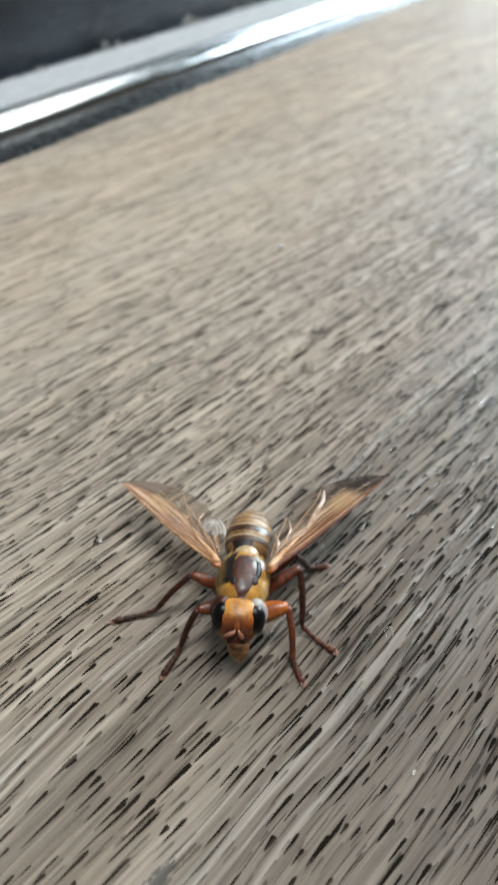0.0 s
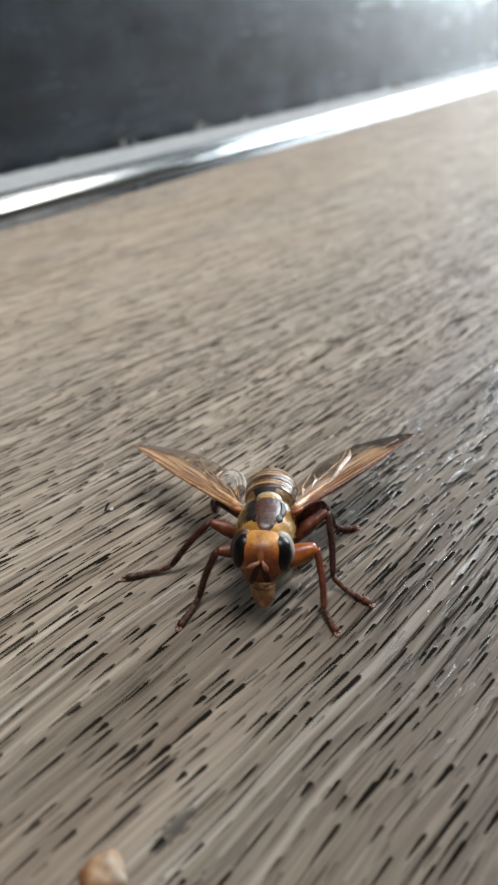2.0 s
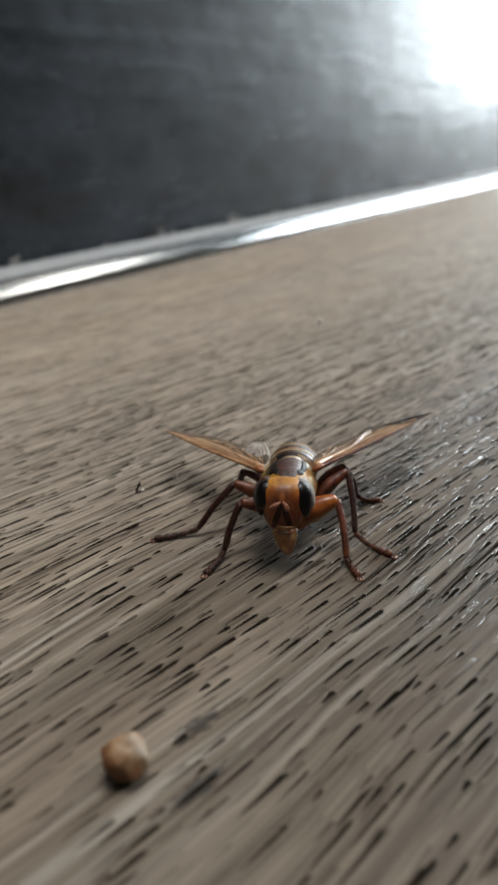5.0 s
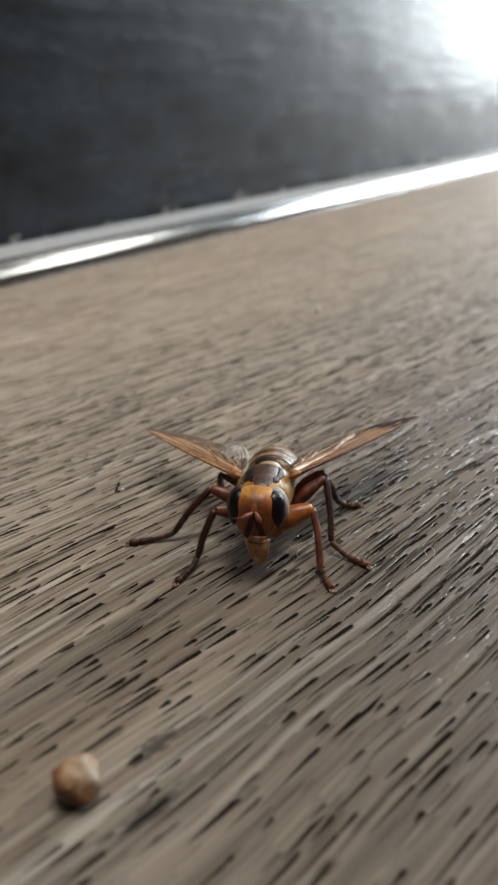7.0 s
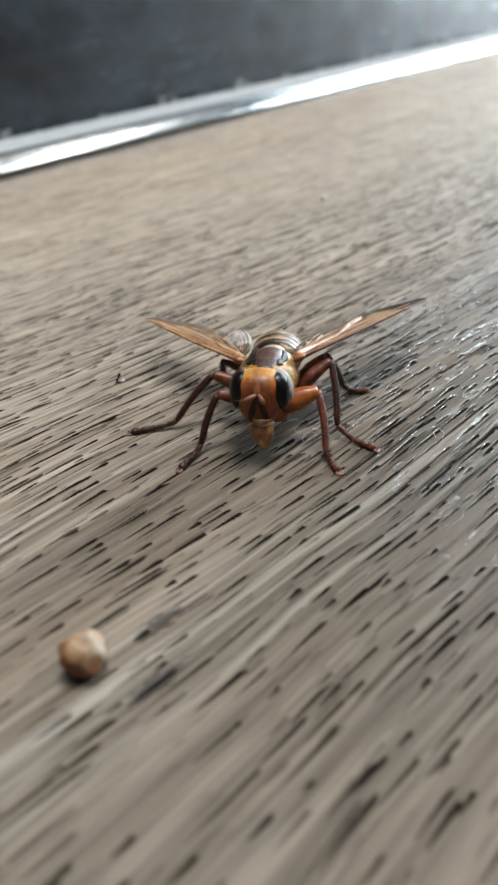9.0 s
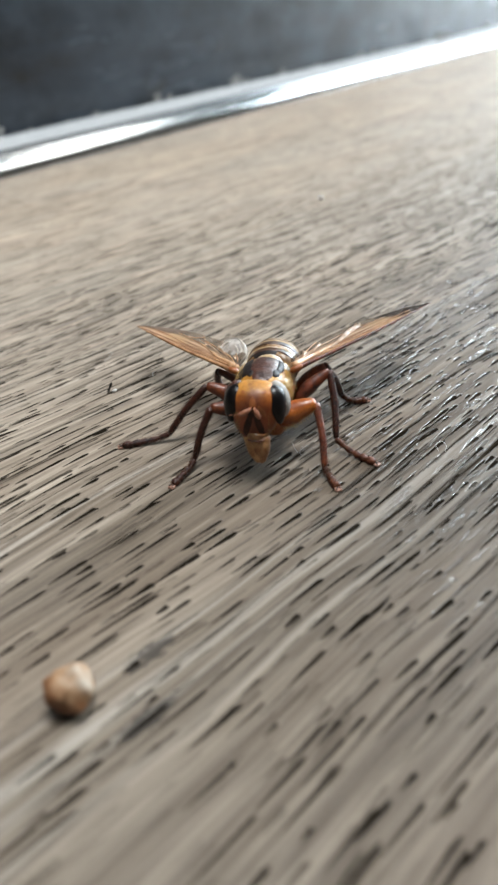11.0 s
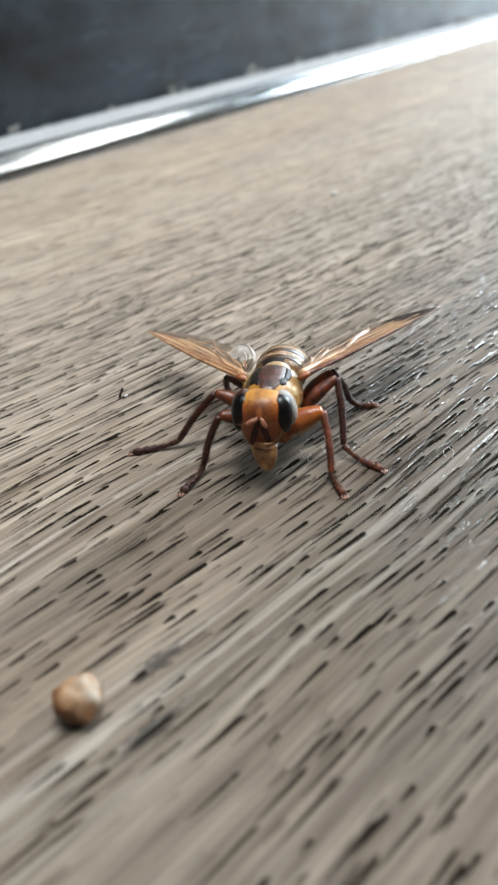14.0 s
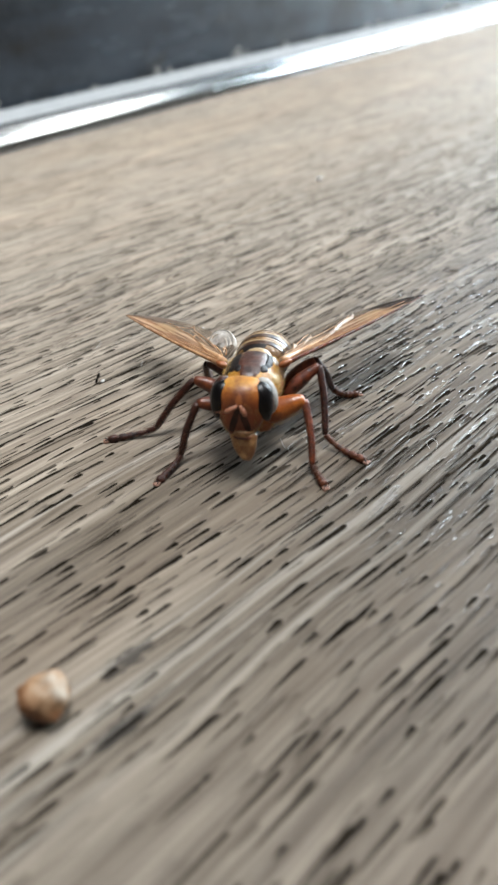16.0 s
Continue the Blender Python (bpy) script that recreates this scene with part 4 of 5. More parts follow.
def build_head(fly):
    bm = bmesh.new()
    # front face as a grid of polar rings, closed by a shallow back
    rings = []
    seg = 40
    for r in np.linspace(0.06, 0.995, 18):
        rings.append([bm.verts.new(face_point(1.52 * r * wide(math.cos(t)), (1.68 if math.sin(t) > 0 else 2.25) * r * soft(math.sin(t)))) for t in (2 * math.pi * k / seg for k in range(seg))])
    for r, back in ((1.0, 0.25), (0.93, 0.7), (0.7, 1.05), (0.35, 1.2)):
        rings.append([bm.verts.new(HEAD_C + HEAD_SIDE * (1.52 * r * wide(math.cos(t)) * (1.0 + 0.2 * min(0.0, math.sin(t)))) + UP * ((1.68 if math.sin(t) > 0 else 2.25) * r * soft(math.sin(t))) + HEAD_BACK * back) for t in (2 * math.pi * k / seg for k in range(seg))])
    bridge(bm, rings)
    bmesh.ops.recalc_face_normals(bm, faces=bm.faces)
    head = part("head", bm, HEAD_SKIN, fly, "orange-yellow head with dark face stripes")
    for sgn in (-1, 1):
        c = HEAD_C + HEAD_SIDE * (1.23 * sgn) + HEAD_BACK * 0.12 + UP * 0.12
        lean = radians(13) * sgn
        along = UP * math.cos(lean) - HEAD_SIDE * math.sin(lean)
        across = HEAD_SIDE * math.cos(lean) + UP * math.sin(lean)
        # one rim is grey to imitate the sheen on that eye
        part("orbit", ball(c + HEAD_BACK * 0.52 + HEAD_SIDE * 0.21 * sgn + UP * 0.06, (HEAD_FWD, across, along), (0.84, 0.76, 1.32), 24, 18), SHEEN_SPOT_GREY if sgn < 0 else BROWN, head, "rim behind the eye, grey on one side as painted sheen")
        part("eye", ball(c + HEAD_FWD * 0.10 + HEAD_SIDE * 0.06 * sgn, ((HEAD_FWD + HEAD_SIDE * 0.25 * sgn).normalized(), (across - HEAD_FWD * 0.25 * sgn).normalized(), along), (1.04, 0.78, 1.38), 32, 24,
                         lambda q: Vector((q.x * (1.0 - 0.12 * max(0, -q.z)), q.y * (0.96 + 0.44 * q.z), q.z))), EYE, head, "large black compound eye")
    # markings
    part("frons_mark", ribbon(lin((0, 0.70), (0, 1.30), 10), [0.22 + 0.06 * math.sin(math.pi * i / 10) - 0.018 * i for i in range(11)], 0.02), TAWNY, head, "red-brown streak over the antennae")
    for sgn in (-1, 1):
        pts = [(sgn * (0.05 + 0.60 * q ** 1.3), 0.60 - 2.05 * q) for q in (i / 14 for i in range(15))]
        part("face_stripe", ribbon(pts, [0.10 + 0.12 * min(1, i / 8) - 0.07 * max(0, (i - 11) / 3) for i in range(15)], 0.010), FACE_DARK, head, "dark slanting face stripe")
        side = [(sgn * (0.30 + 0.50 * q), 0.75 - 0.9 * q) for q in (i / 10 for i in range(11))]
        # the darker cheek paints in the shade on the face's unlit side
        part("cheek_mark_and_shade", ribbon(side, [0.17 * math.sin(math.pi * i / 10) + 0.02 for i in range(11)], 0.015), TAWNY if sgn < 0 else CHESTNUT, head, "red-brown cheek mark, darker on one side as painted shade")
        part("frons_spot", ribbon(lin((sgn * 0.52, 1.42), (sgn * 0.80, 1.38), 6), [0.02 + 0.06 * math.sin(math.pi * i / 6) for i in range(7)], 0.012), TAWNY, head)
        # antenna: two short joints, an oval and a fine bristle
        b0 = face_point(sgn * 0.11, 0.60)
        b1 = b0 + HEAD_FWD * 0.24 + HEAD_SIDE * 0.10 * sgn
        b2 = b1 + HEAD_FWD * 0.14 + HEAD_SIDE * (0.62 if sgn > 0 else -0.30) - UP * (0.30 if sgn > 0 else 0.50)
        ant = part("antenna", tube([b0, b0.lerp(b1, 0.6), b1, b1.lerp(b2, 0.35), b1.lerp(b2, 0.75), b2], [0.10, 0.11, 0.13, 0.18, 0.16, 0.06], 12), ANTENNA, head, "short pinkish-brown antenna")
        if sgn > 0:
            part("arista", tube(curve_points([b1, b1 + HEAD_SIDE * 0.75 * sgn + HEAD_FWD * 0.25 - UP * 0.2, b1 + HEAD_SIDE * 1.3 * sgn + HEAD_FWD * 0.2 - UP * 0.28], 5), [0.034 - 0.0024 * i for i in range(11)], 6), ANTENNA, ant, "pale bristle of the antenna")
    # mouthparts: a broad base and two blunt tan lobes
    m0 = face_point(0, -1.80, -0.35) - HEAD_SIDE * 0.16
    tip = at(0.85, 0.05, 1.52)
    snout = curve_points([m0 + UP * 0.35 + HEAD_BACK * 0.1, m0, m0.lerp(tip, 0.55) + HEAD_FWD * 0.10, tip + UP * 0.45], 5)
    rr = np.interp(np.linspace(0, 1, len(snout)), [0, 0.3, 0.6, 0.85, 1.0], [0.78, 0.74, 0.48, 0.24, 0.10])
    sn = part("snout", tube(snout, [float(x) for x in rr], 20), SNOUT, fly, "tan tapered snout")
    for sgn in (-1, 1):
        lobe = curve_points([m0.lerp(tip, -0.08) + HEAD_SIDE * 0.50 * sgn + HEAD_FWD * 0.16, m0.lerp(tip, 0.45) + HEAD_SIDE * 0.36 * sgn + HEAD_FWD * 0.14, tip + HEAD_SIDE * 0.12 * sgn + UP * 0.26, tip + HEAD_SIDE * 0.05 * sgn], 5)
        part("labellum", tube(lobe, [float(np.interp(i / 15, [0, 0.3, 0.7, 0.92, 1.0], [0.40, 0.40, 0.26, 0.13, 0.05])) for i in range(16)], 14), SNOUT, sn, "blunt pale tan mouth lobe")
    part("mouth_rim", tube([m0 + HEAD_SIDE * 0.84 * math.cos(t) + HEAD_FWD * (0.66 * math.sin(t)) + UP * 0.06 for t in (math.pi * k / 12 for k in range(13))], [0.07] * 13, 6), RUST, sn)
    roots = []
    hr = random.Random(21)
    for _ in range(420):
        sg, u, v = hr.choice((-1, 1)), hr.uniform(0.85, 1.45), hr.uniform(-1.9, 0.2)
        roots.append((face_point(sg * u, v), (HEAD_FWD * 0.5 + HEAD_SIDE * sg * 0.6 - UP * 0.6).normalized()))
    tagged(part("down", hair_bm(roots, hr, 0.16, 0.006), PILE, head), kind="stuff")
    # neck
    part("neck", tube([HEAD_C + HEAD_BACK * 1.0, body(-3.0, 0, 4.6)], [0.8, 0.9], 16), BROWN, fly)


LEGS = [
    # hip, knee, ankle, foot, thickness of the thigh, thigh material, label
    ((3.6, 2.9, 3.0), (1.38, 4.45, 4.10), (-0.28, 4.85, 0.70), (-2.88, 4.63, 0.05), 0.62, "CHESTNUT", "front leg, brown shin planted on the wood"),
    ((4.3, 0.9, 2.75), (5.73, -1.18, 4.05), (3.82, -3.08, 0.62), (2.88, -4.64, 0.05), 0.82, "ORANGE", "front leg with a thick orange thigh"),
    ((4.9, 4.9, 2.9), (3.87, 6.87, 3.95), (1.34, 8.62, 0.62), (-1.28, 10.94, 0.05), 0.57, "CHESTNUT", "middle leg stretched out sideways"),
    ((6.9, 1.4, 2.8), (9.0, -0.25, 4.85), (6.81, -2.19, 1.0), (6.73, -5.37, 0.05), 0.54, "RUST", "middle leg, dark red-brown"),
    ((6.9, 5.0, 2.8), (6.6, 8.0, 3.6), (8.6, 9.6, 0.9), (10.4, 11.2, 0.05), 0.40, "BROWN", "hind leg, dark brown, under the wing"),
    ((8.4, 2.2, 2.8), (9.96, 0.75, 4.6), (12.3, 0.60, 1.1), (14.07, -0.63, 0.05), 0.50, "RUST", "hind leg, dark brown, reaching back"),
]


def build_leg(fly, hip, knee, ankle, foot, thick, thigh, label, rng):
    hip, knee, ankle, foot = at(*hip), at(*knee), at(*ankle), at(*foot)
    outward = ((knee - hip) * Vector((1, 1, 0))).normalized()
    mats = {"RUST": RUST, "ORANGE": ORANGE, "CHESTNUT": CHESTNUT, "BROWN": BROWN}
    pts = curve_points([hip, hip.lerp(knee, 0.5) + UP * 0.12, knee], 8)
    k = len(pts) - 1
    rad = [thick * float(np.interp(i / k, [0, 0.12, 0.4, 0.75, 0.95, 1.0], [0.62, 0.85, 1.0, 0.75, 0.55, 0.42])) for i in range(k + 1)]
    leg = part("leg", tube(pts, rad, 14), mats[thigh], fly, label)
    inner = Vector((hip.x, hip.y, 0)).lerp(TAIL * Vector((hip.x, hip.y, 0)).dot(TAIL), 0.35)
    part("coxa", tube(curve_points([inner + UP * 3.1, hip.lerp(inner + UP * hip.z, 0.5) - UP * 0.55, hip + (knee - hip) * 0.10 - UP * 0.10], 5), [0.52, 0.62, 0.68, 0.70, 0.70, 0.66, 0.62, 0.56, 0.50, 0.44, 0.36], 12), CHESTNUT if thigh != "ORANGE" else TAWNY, leg, "stout hip joint")
    if thigh == "ORANGE":
        down = []
        for _ in range(380):
            u = rng.uniform(0.1, 0.95)
            a = rng.uniform(-1.3, 1.3)
            q = hip.lerp(knee, u)
            r = thick * float(np.interp(u, [0, 0.12, 0.4, 0.75, 0.95, 1.0], [0.62, 0.85, 1.0, 0.75, 0.55, 0.42]))
            across = (knee - hip).normalized().cross(UP).normalized()
            o = (across * math.sin(a) - UP * math.cos(a)).normalized()
            down.append((q + o * r * 0.95, (o + (knee - hip).normalized() * 0.4).normalized()))
        tagged(part("fringe", hair_bm(down, rng, 0.34, 0.010), PILE, leg, "pale golden fringe under the thigh"), kind="stuff")
    bow = outward * 0.14 + UP * 0.05
    pts = curve_points([knee, knee.lerp(ankle, 0.5) + bow, ankle], 8)
    k = len(pts) - 1
    rad = [float(np.interp(i / k, [0, 0.08, 0.5, 0.9, 1.0], [0.22, 0.27, 0.25, 0.24, 0.18])) for i in range(k + 1)]
    shin = tube(pts, rad, 12)
    part("shin", shin, BROWN if thigh != "ORANGE" else RUST, leg, "dark brown shin")
    # foot: five tapering joints, the last flat on the ground with claws and pads
    lo = 0.16
    ctrl = [ankle, ankle.lerp(foot, 0.25) - UP * (ankle.z - lo) * 0.30 + UP * 0.02, ankle.lerp(foot, 0.6), foot]
    ctrl[2].z = lo + 0.10
    ctrl[3] = Vector((foot.x, foot.y, lo))
    pts = curve_points(ctrl, 10)
    k = len(pts) - 1
    joints = [0, 0.36, 0.54, 0.70, 0.84, 1.0]
    widths = [0.18, 0.19, 0.22, 0.25, 0.29]
    rad = []
    for i in range(k + 1):
        u = i / k
        j = min(4, max(q for q in range(6) if joints[q] <= u + 1e-6))
        v = (u - joints[j]) / (joints[min(j + 1, 5)] - joints[j]) if j < 5 else 0
        rad.append(widths[j] * (0.44 + 0.64 * math.sin(math.pi * min(0.9, 0.25 + 0.65 * v))))
    foot_part = part("foot", tube(pts, rad, 10), TARSUS if foot.y < 0.0 - BASE.y else BROWN, leg, "jointed red-brown foot")
    d = (pts[-1] - pts[-3]).normalized()
    s = d.cross(UP).normalized()
    end = pts[-1]
    for sg in (-1, 1):
        claw = tube(curve_points([end, end + d * 0.20 + s * 0.13 * sg + UP * 0.07, end + d * 0.34 + s * 0.17 * sg - UP * 0.11], 4), [0.06, 0.055, 0.05, 0.045, 0.04, 0.03, 0.025, 0.018, 0.008], 6)
        part("claw", claw, BLACK, foot_part)
        part("pad", ball(end + d * 0.14 + s * 0.10 * sg - UP * 0.05, (d, s, UP), (0.24, 0.17, 0.11), 10, 8), PADS, foot_part)
    roots = []
    line = [(q, 0.27) for q in curve_points([knee, knee.lerp(ankle, 0.5) + bow, ankle], 8)] + [(q, 0.16) for q in pts]
    for (q0, r0), (q1, _) in zip(line, line[1:]):
        for _ in range(12):
            w = (q1 - q0).normalized()
            o = w.orthogonal().normalized()
            o = Matrix.Rotation(rng.uniform(0, 2 * math.pi), 3, w) @ o
            roots.append((q0.lerp(q1, rng.random()) + o * r0 * 0.85, (o + w * 0.9).normalized()))
    tagged(part("bristles", hair_bm(roots, rng, 0.28, 0.016), BRISTLE, leg, "short brown bristles"), kind="stuff")


# outlines in wing lengths along the leading edge and millimetres behind it
WING_REAR = [(0.0, 0.3), (0.06, 1.6), (0.14, 2.8), (0.24, 3.5), (0.36, 3.9), (0.5, 4.6), (0.64, 4.7), (0.76, 4.3), (0.87, 3.4), (0.95, 2.2), (0.985, 1.2), (1.0, 0.15)]
WING_VEINS = [
    [(0.0, 0.10), (0.3, 0.08), (0.6, 0.08), (0.85, 0.10)],
    [(0.02, 0.22), (0.25, 0.20), (0.5, 0.22), (0.75, 0.30), (0.9, 0.34)],
    [(0.06, 0.30), (0.25, 0.34), (0.45, 0.42), (0.62, 0.45), (0.80, 0.60)],
    [(0.08, 0.42), (0.25, 0.52), (0.42, 0.62), (0.60, 0.72), (0.70, 0.90)],
    [(0.06, 0.55), (0.18, 0.72), (0.30, 0.86), (0.38, 0.97)],
    [(0.45, 0.42), (0.47, 0.54), (0.46, 0.64)],
    [(0.66, 0.47), (0.68, 0.60), (0.66, 0.80)],
]


def build_wing(fly, base, tip, droop, curl, lobes, creases, membrane, label):
    base, tip = at(*base), at(*tip)
    w = tip - base
    length = w.length
    w.normalize()
    c = UP.cross(w).normalized()
    if c.dot(TAIL) < 0:
        c = -c
    c = (c * math.cos(radians(droop)) - UP * math.sin(radians(droop)))
    c = (c - w * c.dot(w)).normalized()
    nrm = w.cross(c)
    if nrm.z < 0:
        nrm = -nrm

    def place(u, v, lift=0.0):
        rear = float(np.interp(u, [q[0] for q in WING_REAR], [q[1] for q in WING_REAR]))
        front = -0.45 * math.sin(math.pi * u) ** 0.8
        r = front + (rear - front) * v
        pleat = 0.11 * math.sin(v * 15.0 + 1.2 * u) * (1 - 0.6 * u) + 0.28 * math.sin(math.pi * v) * (1 - u)
        # the hind part of the base folds up into a standing lobe
        fold = curl * max(0.0, v - 0.45) ** 1.3 * max(0.0, 1 - u / 0.55) ** 0.8
        pinch = 1.0 - 0.35 * max(0.0, v - 0.5) * max(0.0, 1 - u / 0.5)
        return base + w * (u * length) + c * (r * pinch) + nrm * (pleat + fold + lift)

    bm = bmesh.new()
    uvl = bm.loops.layers.uv.new("UVMap")
    nu, nv = 44, 26
    sheets = []
    for lift in (0.008, -0.008):
        sheets.append([[bm.verts.new(place(i / nu, j / nv, lift)) for j in range(nv + 1)] for i in range(nu + 1)])
    for k, g in enumerate(sheets):
        for i in range(nu):
            for j in range(nv):
                q = [(i, j), (i + 1, j), (i + 1, j + 1), (i, j + 1)]
                f = bm.faces.new([g[a][b] for a, b in (q if k == 0 else q[::-1])])
                for lp, (a, b) in zip(f.loops, q if k == 0 else q[::-1]):
                    lp[uvl].uv = (a / nu, b / nv)
    wing = part("wing", bm, membrane, fly, label)
    edge = [place(u, 0.0) for u in np.linspace(0, 1, 24)]
    # the lighter leading vein goes with the glare painted on that wing
    part("leading_vein", tube(edge, [float(np.interp(i / 23, [0, 0.1, 0.6, 1], [0.24, 0.13, 0.09, 0.03])) for i in range(24)], 8), VEIN if membrane == GLARE_WING else RUST, wing, "thick brown leading edge")
    for vein in WING_VEINS:
        ctrl = curve_points([(u, v, 0) for u, v in vein], 6)
        pts = [place(q.x, q.y, 0.01) for q in ctrl]
        part("vein", tube(pts, [float(np.interp(i / (len(pts) - 1), [0, 1], [0.060, 0.028])) for i in range(len(pts))], 6), VEIN, wing)
    # creases where the membrane is pleated, their highlight put into the pale colour
    for ctrl, wide in creases:
        line = curve_points([(u, v, 0) for u, v in ctrl], 6)
        cm = bmesh.new()
        rows = []
        for i, q in enumerate(line):
            f = math.sin(math.pi * (0.06 + 0.9 * i / (len(line) - 1))) ** 0.7
            q1 = line[min(i + 1, len(line) - 1)] if i < len(line) - 1 else q * 2 - line[i - 1]
            a0, b0 = place(q.x, q.y, 0.03), place(q1.x, q1.y, 0.03)
            across = nrm.cross(b0 - a0).normalized() * (wide * f)
            rows.append([cm.verts.new(a0 + across * (j / 3 - 1) + nrm * (1.1 * wide * f * (1 - (j / 3 - 1) ** 2))) for j in range(7)])
        bridge(cm, rows, closed=False, caps=False)
        bmesh.ops.solidify(cm, geom=cm.faces[:], thickness=0.02)
        part("crease", cm, CREASE, wing, "wing crease with its highlight in the pale colour")
    # alula: thin cupped lobes standing up behind the wing root
    for centre, size, lean, turn, flip in lobes:
        o = at(*centre)
        along = (SIDE * math.cos(turn) + TAIL * math.sin(turn)).normalized()
        rise = (UP * math.cos(lean) + along.cross(UP) * math.sin(lean)).normalized()
        out = along.cross(rise)

        def lobe_at(q, r):
            ripple = 0.05 * size * math.sin(5 * q) * r
            return o + along * (size * r * math.cos(q)) + rise * (size * 1.12 * r * math.sin(q)) + out * (0.30 * size * r * r + ripple)
        lm = bmesh.new()
        rows = [[lm.verts.new(lobe_at(2 * math.pi * k / 28, 0.05 + 0.95 * i / 8)) for k in range(28)] for i in range(9)]
        bridge(lm, rows, caps=False)
        bmesh.ops.solidify(lm, geom=lm.faces[:], thickness=0.02)
        part("root_lobe", lm, LOBE, wing, "clear shining lobe at the wing root")
        # white glints along the lobe's pleats, built as pale ridges
        for reach, wide, q0, q1 in ((1.0, 0.15, -1.1, 1.3), (0.78, 0.09, -0.9, 1.0), (0.55, 0.05, -0.6, 1.2), (0.70, 0.05, 1.8, 2.7)):
            rim = [lobe_at(-q0 + math.pi - (q1 - q0) * k / 16 if flip else q0 + (q1 - q0) * k / 16, reach) for k in range(17)]
            part("lobe_glint", tube(rim, [0.015 + wide * size * math.sin(math.pi * k / 16) ** 1.5 for k in range(17)], 8), LOBE_GLINT, wing, "white glint on a pleat of the lobe, built as a ridge")
    stalk = [place(u, 0.22 + 0.3 * u, 0.06) for u in np.linspace(0.0, 0.30, 14)]
    part("stalk", tube(stalk, [float(np.interp(i / 13, [0, 0.25, 1], [0.30, 0.26, 0.06])) for i in range(14)], 10), STALK, wing, "pale peach wing stalk")
    part("tegula", ball(base + w * 0.15, (w, c, UP), (0.55, 0.40, 0.30), 16, 12), TAWNY, wing)


def build_hoverfly():
    fly = thing("hoverfly", BASE, "orange and brown hoverfly with spread amber wings resting on the wood", "fly")
    rng = random.Random(3)
    build_body(fly)
    build_head(fly)
    for spec in LEGS:
        build_leg(fly, *spec, rng)
    build_wing(fly, (5.3, 5.35, 4.9), (8.3, 17.9, 4.35), 16, 1.6, [((8.0, 7.95, 4.6), 1.12, 0.7, 0.25, True)],
               [([(0.16, 0.42), (0.30, 0.52), (0.40, 0.66), (0.43, 0.84)], 0.13), ([(0.10, 0.50), (0.19, 0.66), (0.22, 0.88)], 0.11), ([(0.28, 0.44), (0.46, 0.52), (0.62, 0.66)], 0.07)], GLARE_WING, "amber wing with glare painted pale on its tip, raised sideways")
    build_wing(fly, (7.0, 1.35, 5.4), (22.1, -1.8, 5.6), 21, 0.6, [],
               [([(0.29, 0.28), (0.45, 0.42), (0.60, 0.58), (0.70, 0.82)], 0.24), ([(0.20, 0.42), (0.29, 0.58), (0.36, 0.84)], 0.13), ([(0.13, 0.44), (0.18, 0.62), (0.22, 0.86)], 0.16)], DARK_WING, "amber wing with a dark brown tip, raised sideways")
    return fly


build_hoverfly()

# ---- small things on the table ----


def build_pellet():
    rng = random.Random(8)
    bm = bmesh.new()
    bmesh.ops.create_icosphere(bm, subdivisions=4, radius=1.16)
    for v in bm.verts:
        q = v.co.normalized()
        v.co *= 1 + 0.20 * noise.noise(q * 1.5 + Vector((3.1, 0.4, 1.7))) + 0.10 * noise.noise(q * 3.2) + 0.03 * noise.noise(q * 9.0)
        v.co.z *= 0.94
    lift = -min(v.co.z for v in bm.verts)
    ob = part("seed", bm, PELLET)
    ob.location = Vector((-18.7, -3.03, lift - 0.02)) * MM
    tagged(ob, "small round seed, orange-brown with a cream cap and painted shade below", "seed")


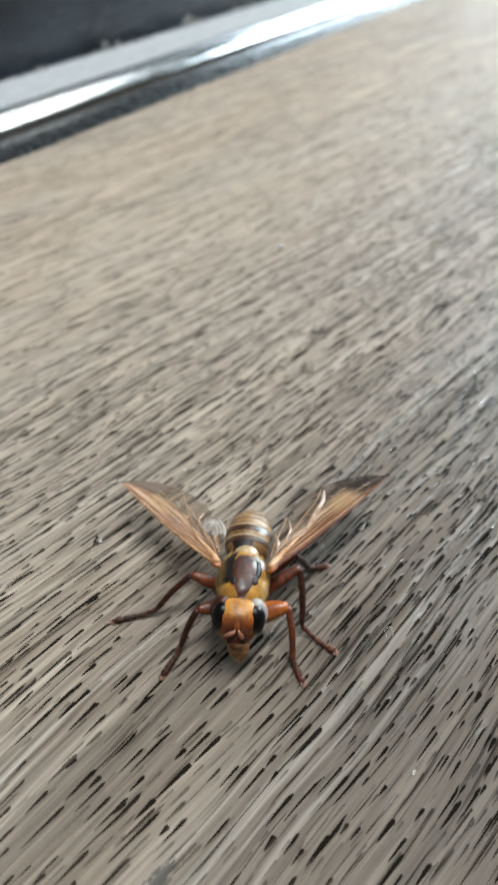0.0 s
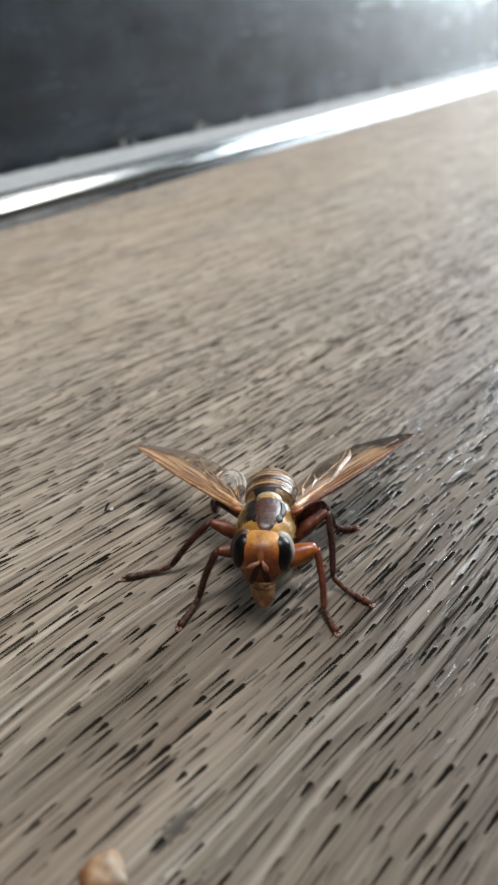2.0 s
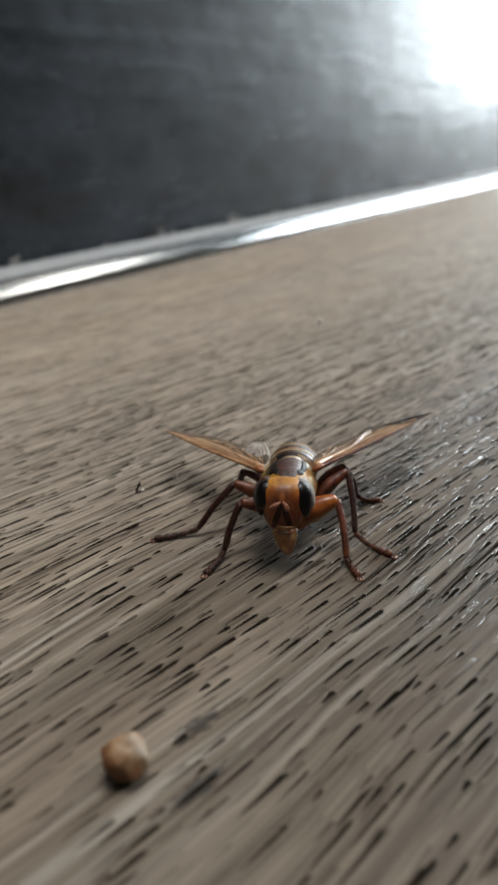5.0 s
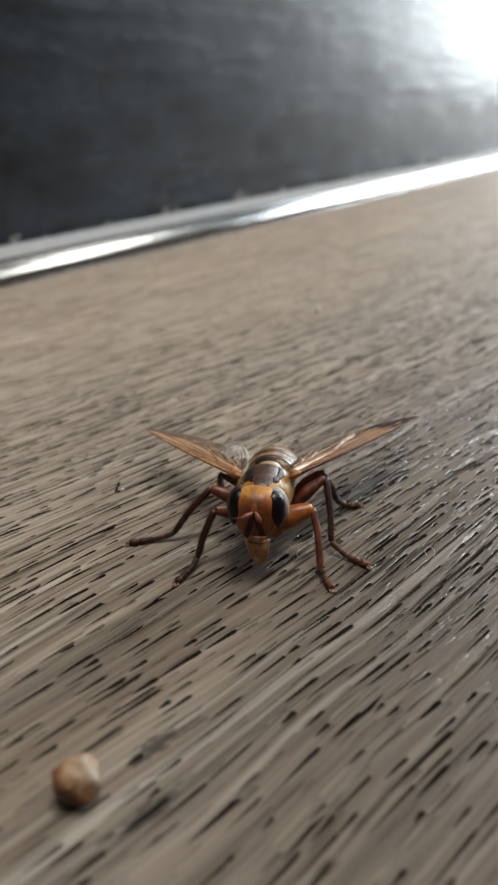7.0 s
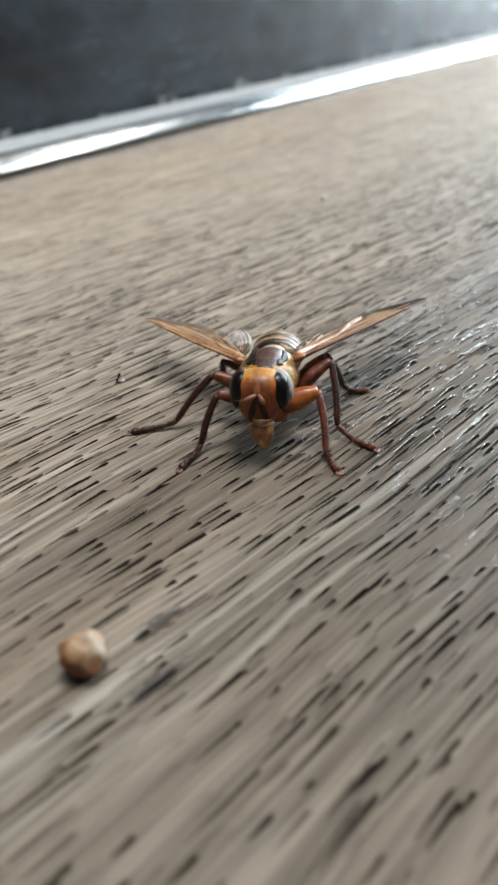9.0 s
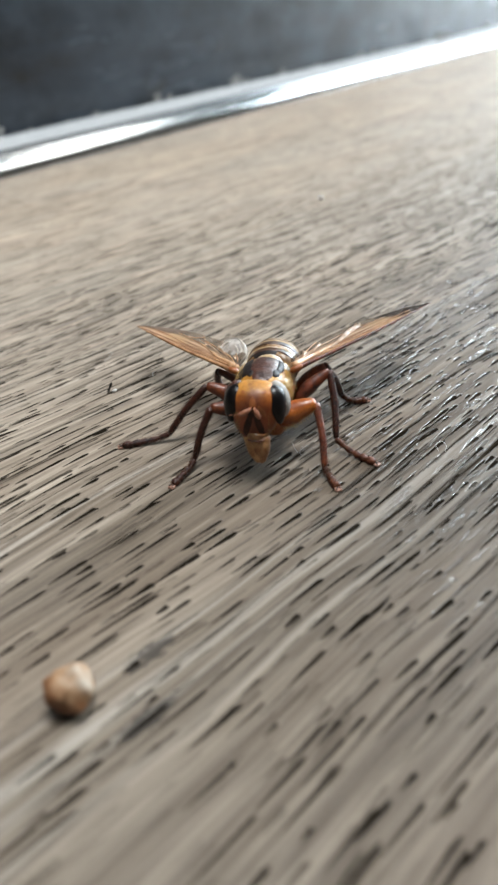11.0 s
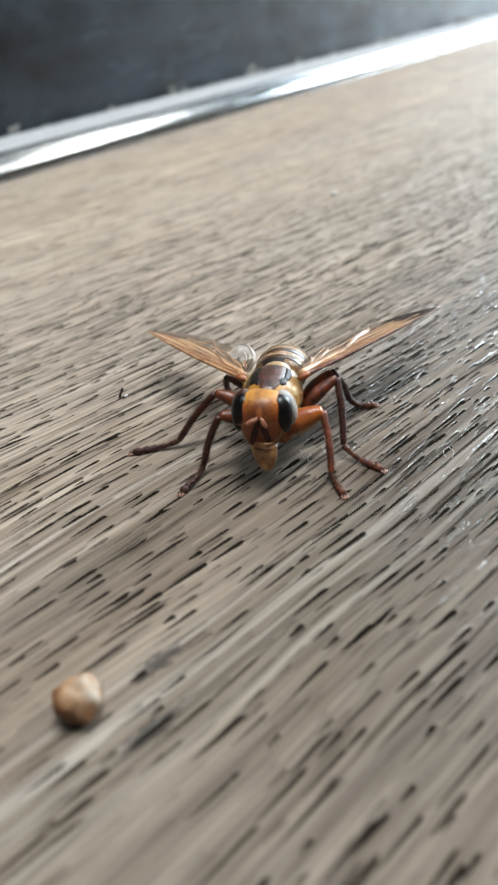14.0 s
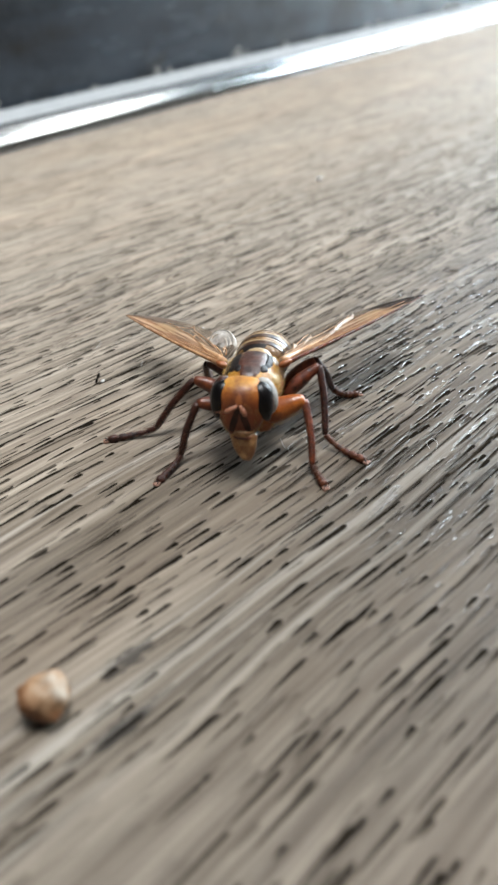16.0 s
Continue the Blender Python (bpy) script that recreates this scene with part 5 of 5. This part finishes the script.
def build_crumb():
    crumb = thing("crumb", (4.24, 17.88, 0), "tiny black and pale crumb on the wood", "crumb")
    part("dark_bit", tube(curve_points([(-0.1, 0.1, 0.0), (0.0, 0.0, 0.35), (0.12, -0.12, 0.7), (0.1, -0.25, 0.95)], 4), [0.07, 0.09, 0.10, 0.09, 0.08, 0.08, 0.10, 0.13, 0.13, 0.10, 0.08, 0.05, 0.03], 8), BLACK, crumb, "black stalk")
    part("pale_bit", ball((0.28, -0.30, 0.12), (Vector((1, 0, 0)), Vector((0, 1, 0)), UP), (0.20, 0.13, 0.10), 12, 8), LINT, crumb, "pale flake")


def build_fibre(place, ctrl, radius, label):
    bm = tube(curve_points(ctrl, 8), [radius] * ((len(ctrl) - 1) * 8 + 1), 6)
    ob = part("fibre", bm, LINT)
    ob.location = Vector(place) * MM
    tagged(ob, label, "fibre", group="lint fibres on the table")


def build_fleck(x, y, size, label):
    rng = random.Random(int(x * 10))
    bm = bmesh.new()
    bmesh.ops.create_icosphere(bm, subdivisions=2, radius=size)
    for v in bm.verts:
        v.co *= rng.uniform(0.7, 1.15)
        v.co.z *= 0.7
    lift = -min(v.co.z for v in bm.verts)
    ob = part("crumb", bm, GLINT)
    ob.location = Vector((x, y, lift - 0.01)) * MM
    tagged(ob, label, "crumb")


build_pellet()
build_crumb()
build_fleck(62.8, 33.8, 0.42, "tiny glassy white crumb on the wood")
build_fleck(16.5, 17.0, 0.14, "tiny white crumb on the wood behind the fly")
build_fibre((5.1, -0.05, 0), [(0, 0, 0.03), (-0.2, 0.1, 0.45), (-0.1, 0.35, 0.8)], 0.014, "short white lint fibre standing on the wood")
build_fibre((4.9, -0.5, 0), [(0, 0, 0.03), (0.3, 0.3, 0.12), (0.7, 0.3, 0.1), (0.9, 0.5, 0.03)], 0.012, "short white lint fibre lying on the wood")
build_fibre((10.7, -8.7, 0), [(0, 0, 0.03), (0.5, 0.15, 0.25), (0.6, 0.6, 0.4), (0.1, 0.75, 0.3), (-0.2, 0.4, 0.1)], 0.012, "curled white lint fibre lying on the wood")
build_fibre((8.2, 22.6, 0), [(0, 0, 0.02), (0.3, -0.3, 0.2), (0.8, -0.2, 0.35), (1.2, 0.3, 0.2), (1.3, 0.8, 0.02)], 0.014, "thin curled white lint fibre lying on the wood")
build_fibre((8.3, 16.8, 0), [(0, 0, 0.02), (0.1, 0.1, 0.2), (0.35, 0.1, 0.25)], 0.03, "tiny white lint fibre standing on the wood")
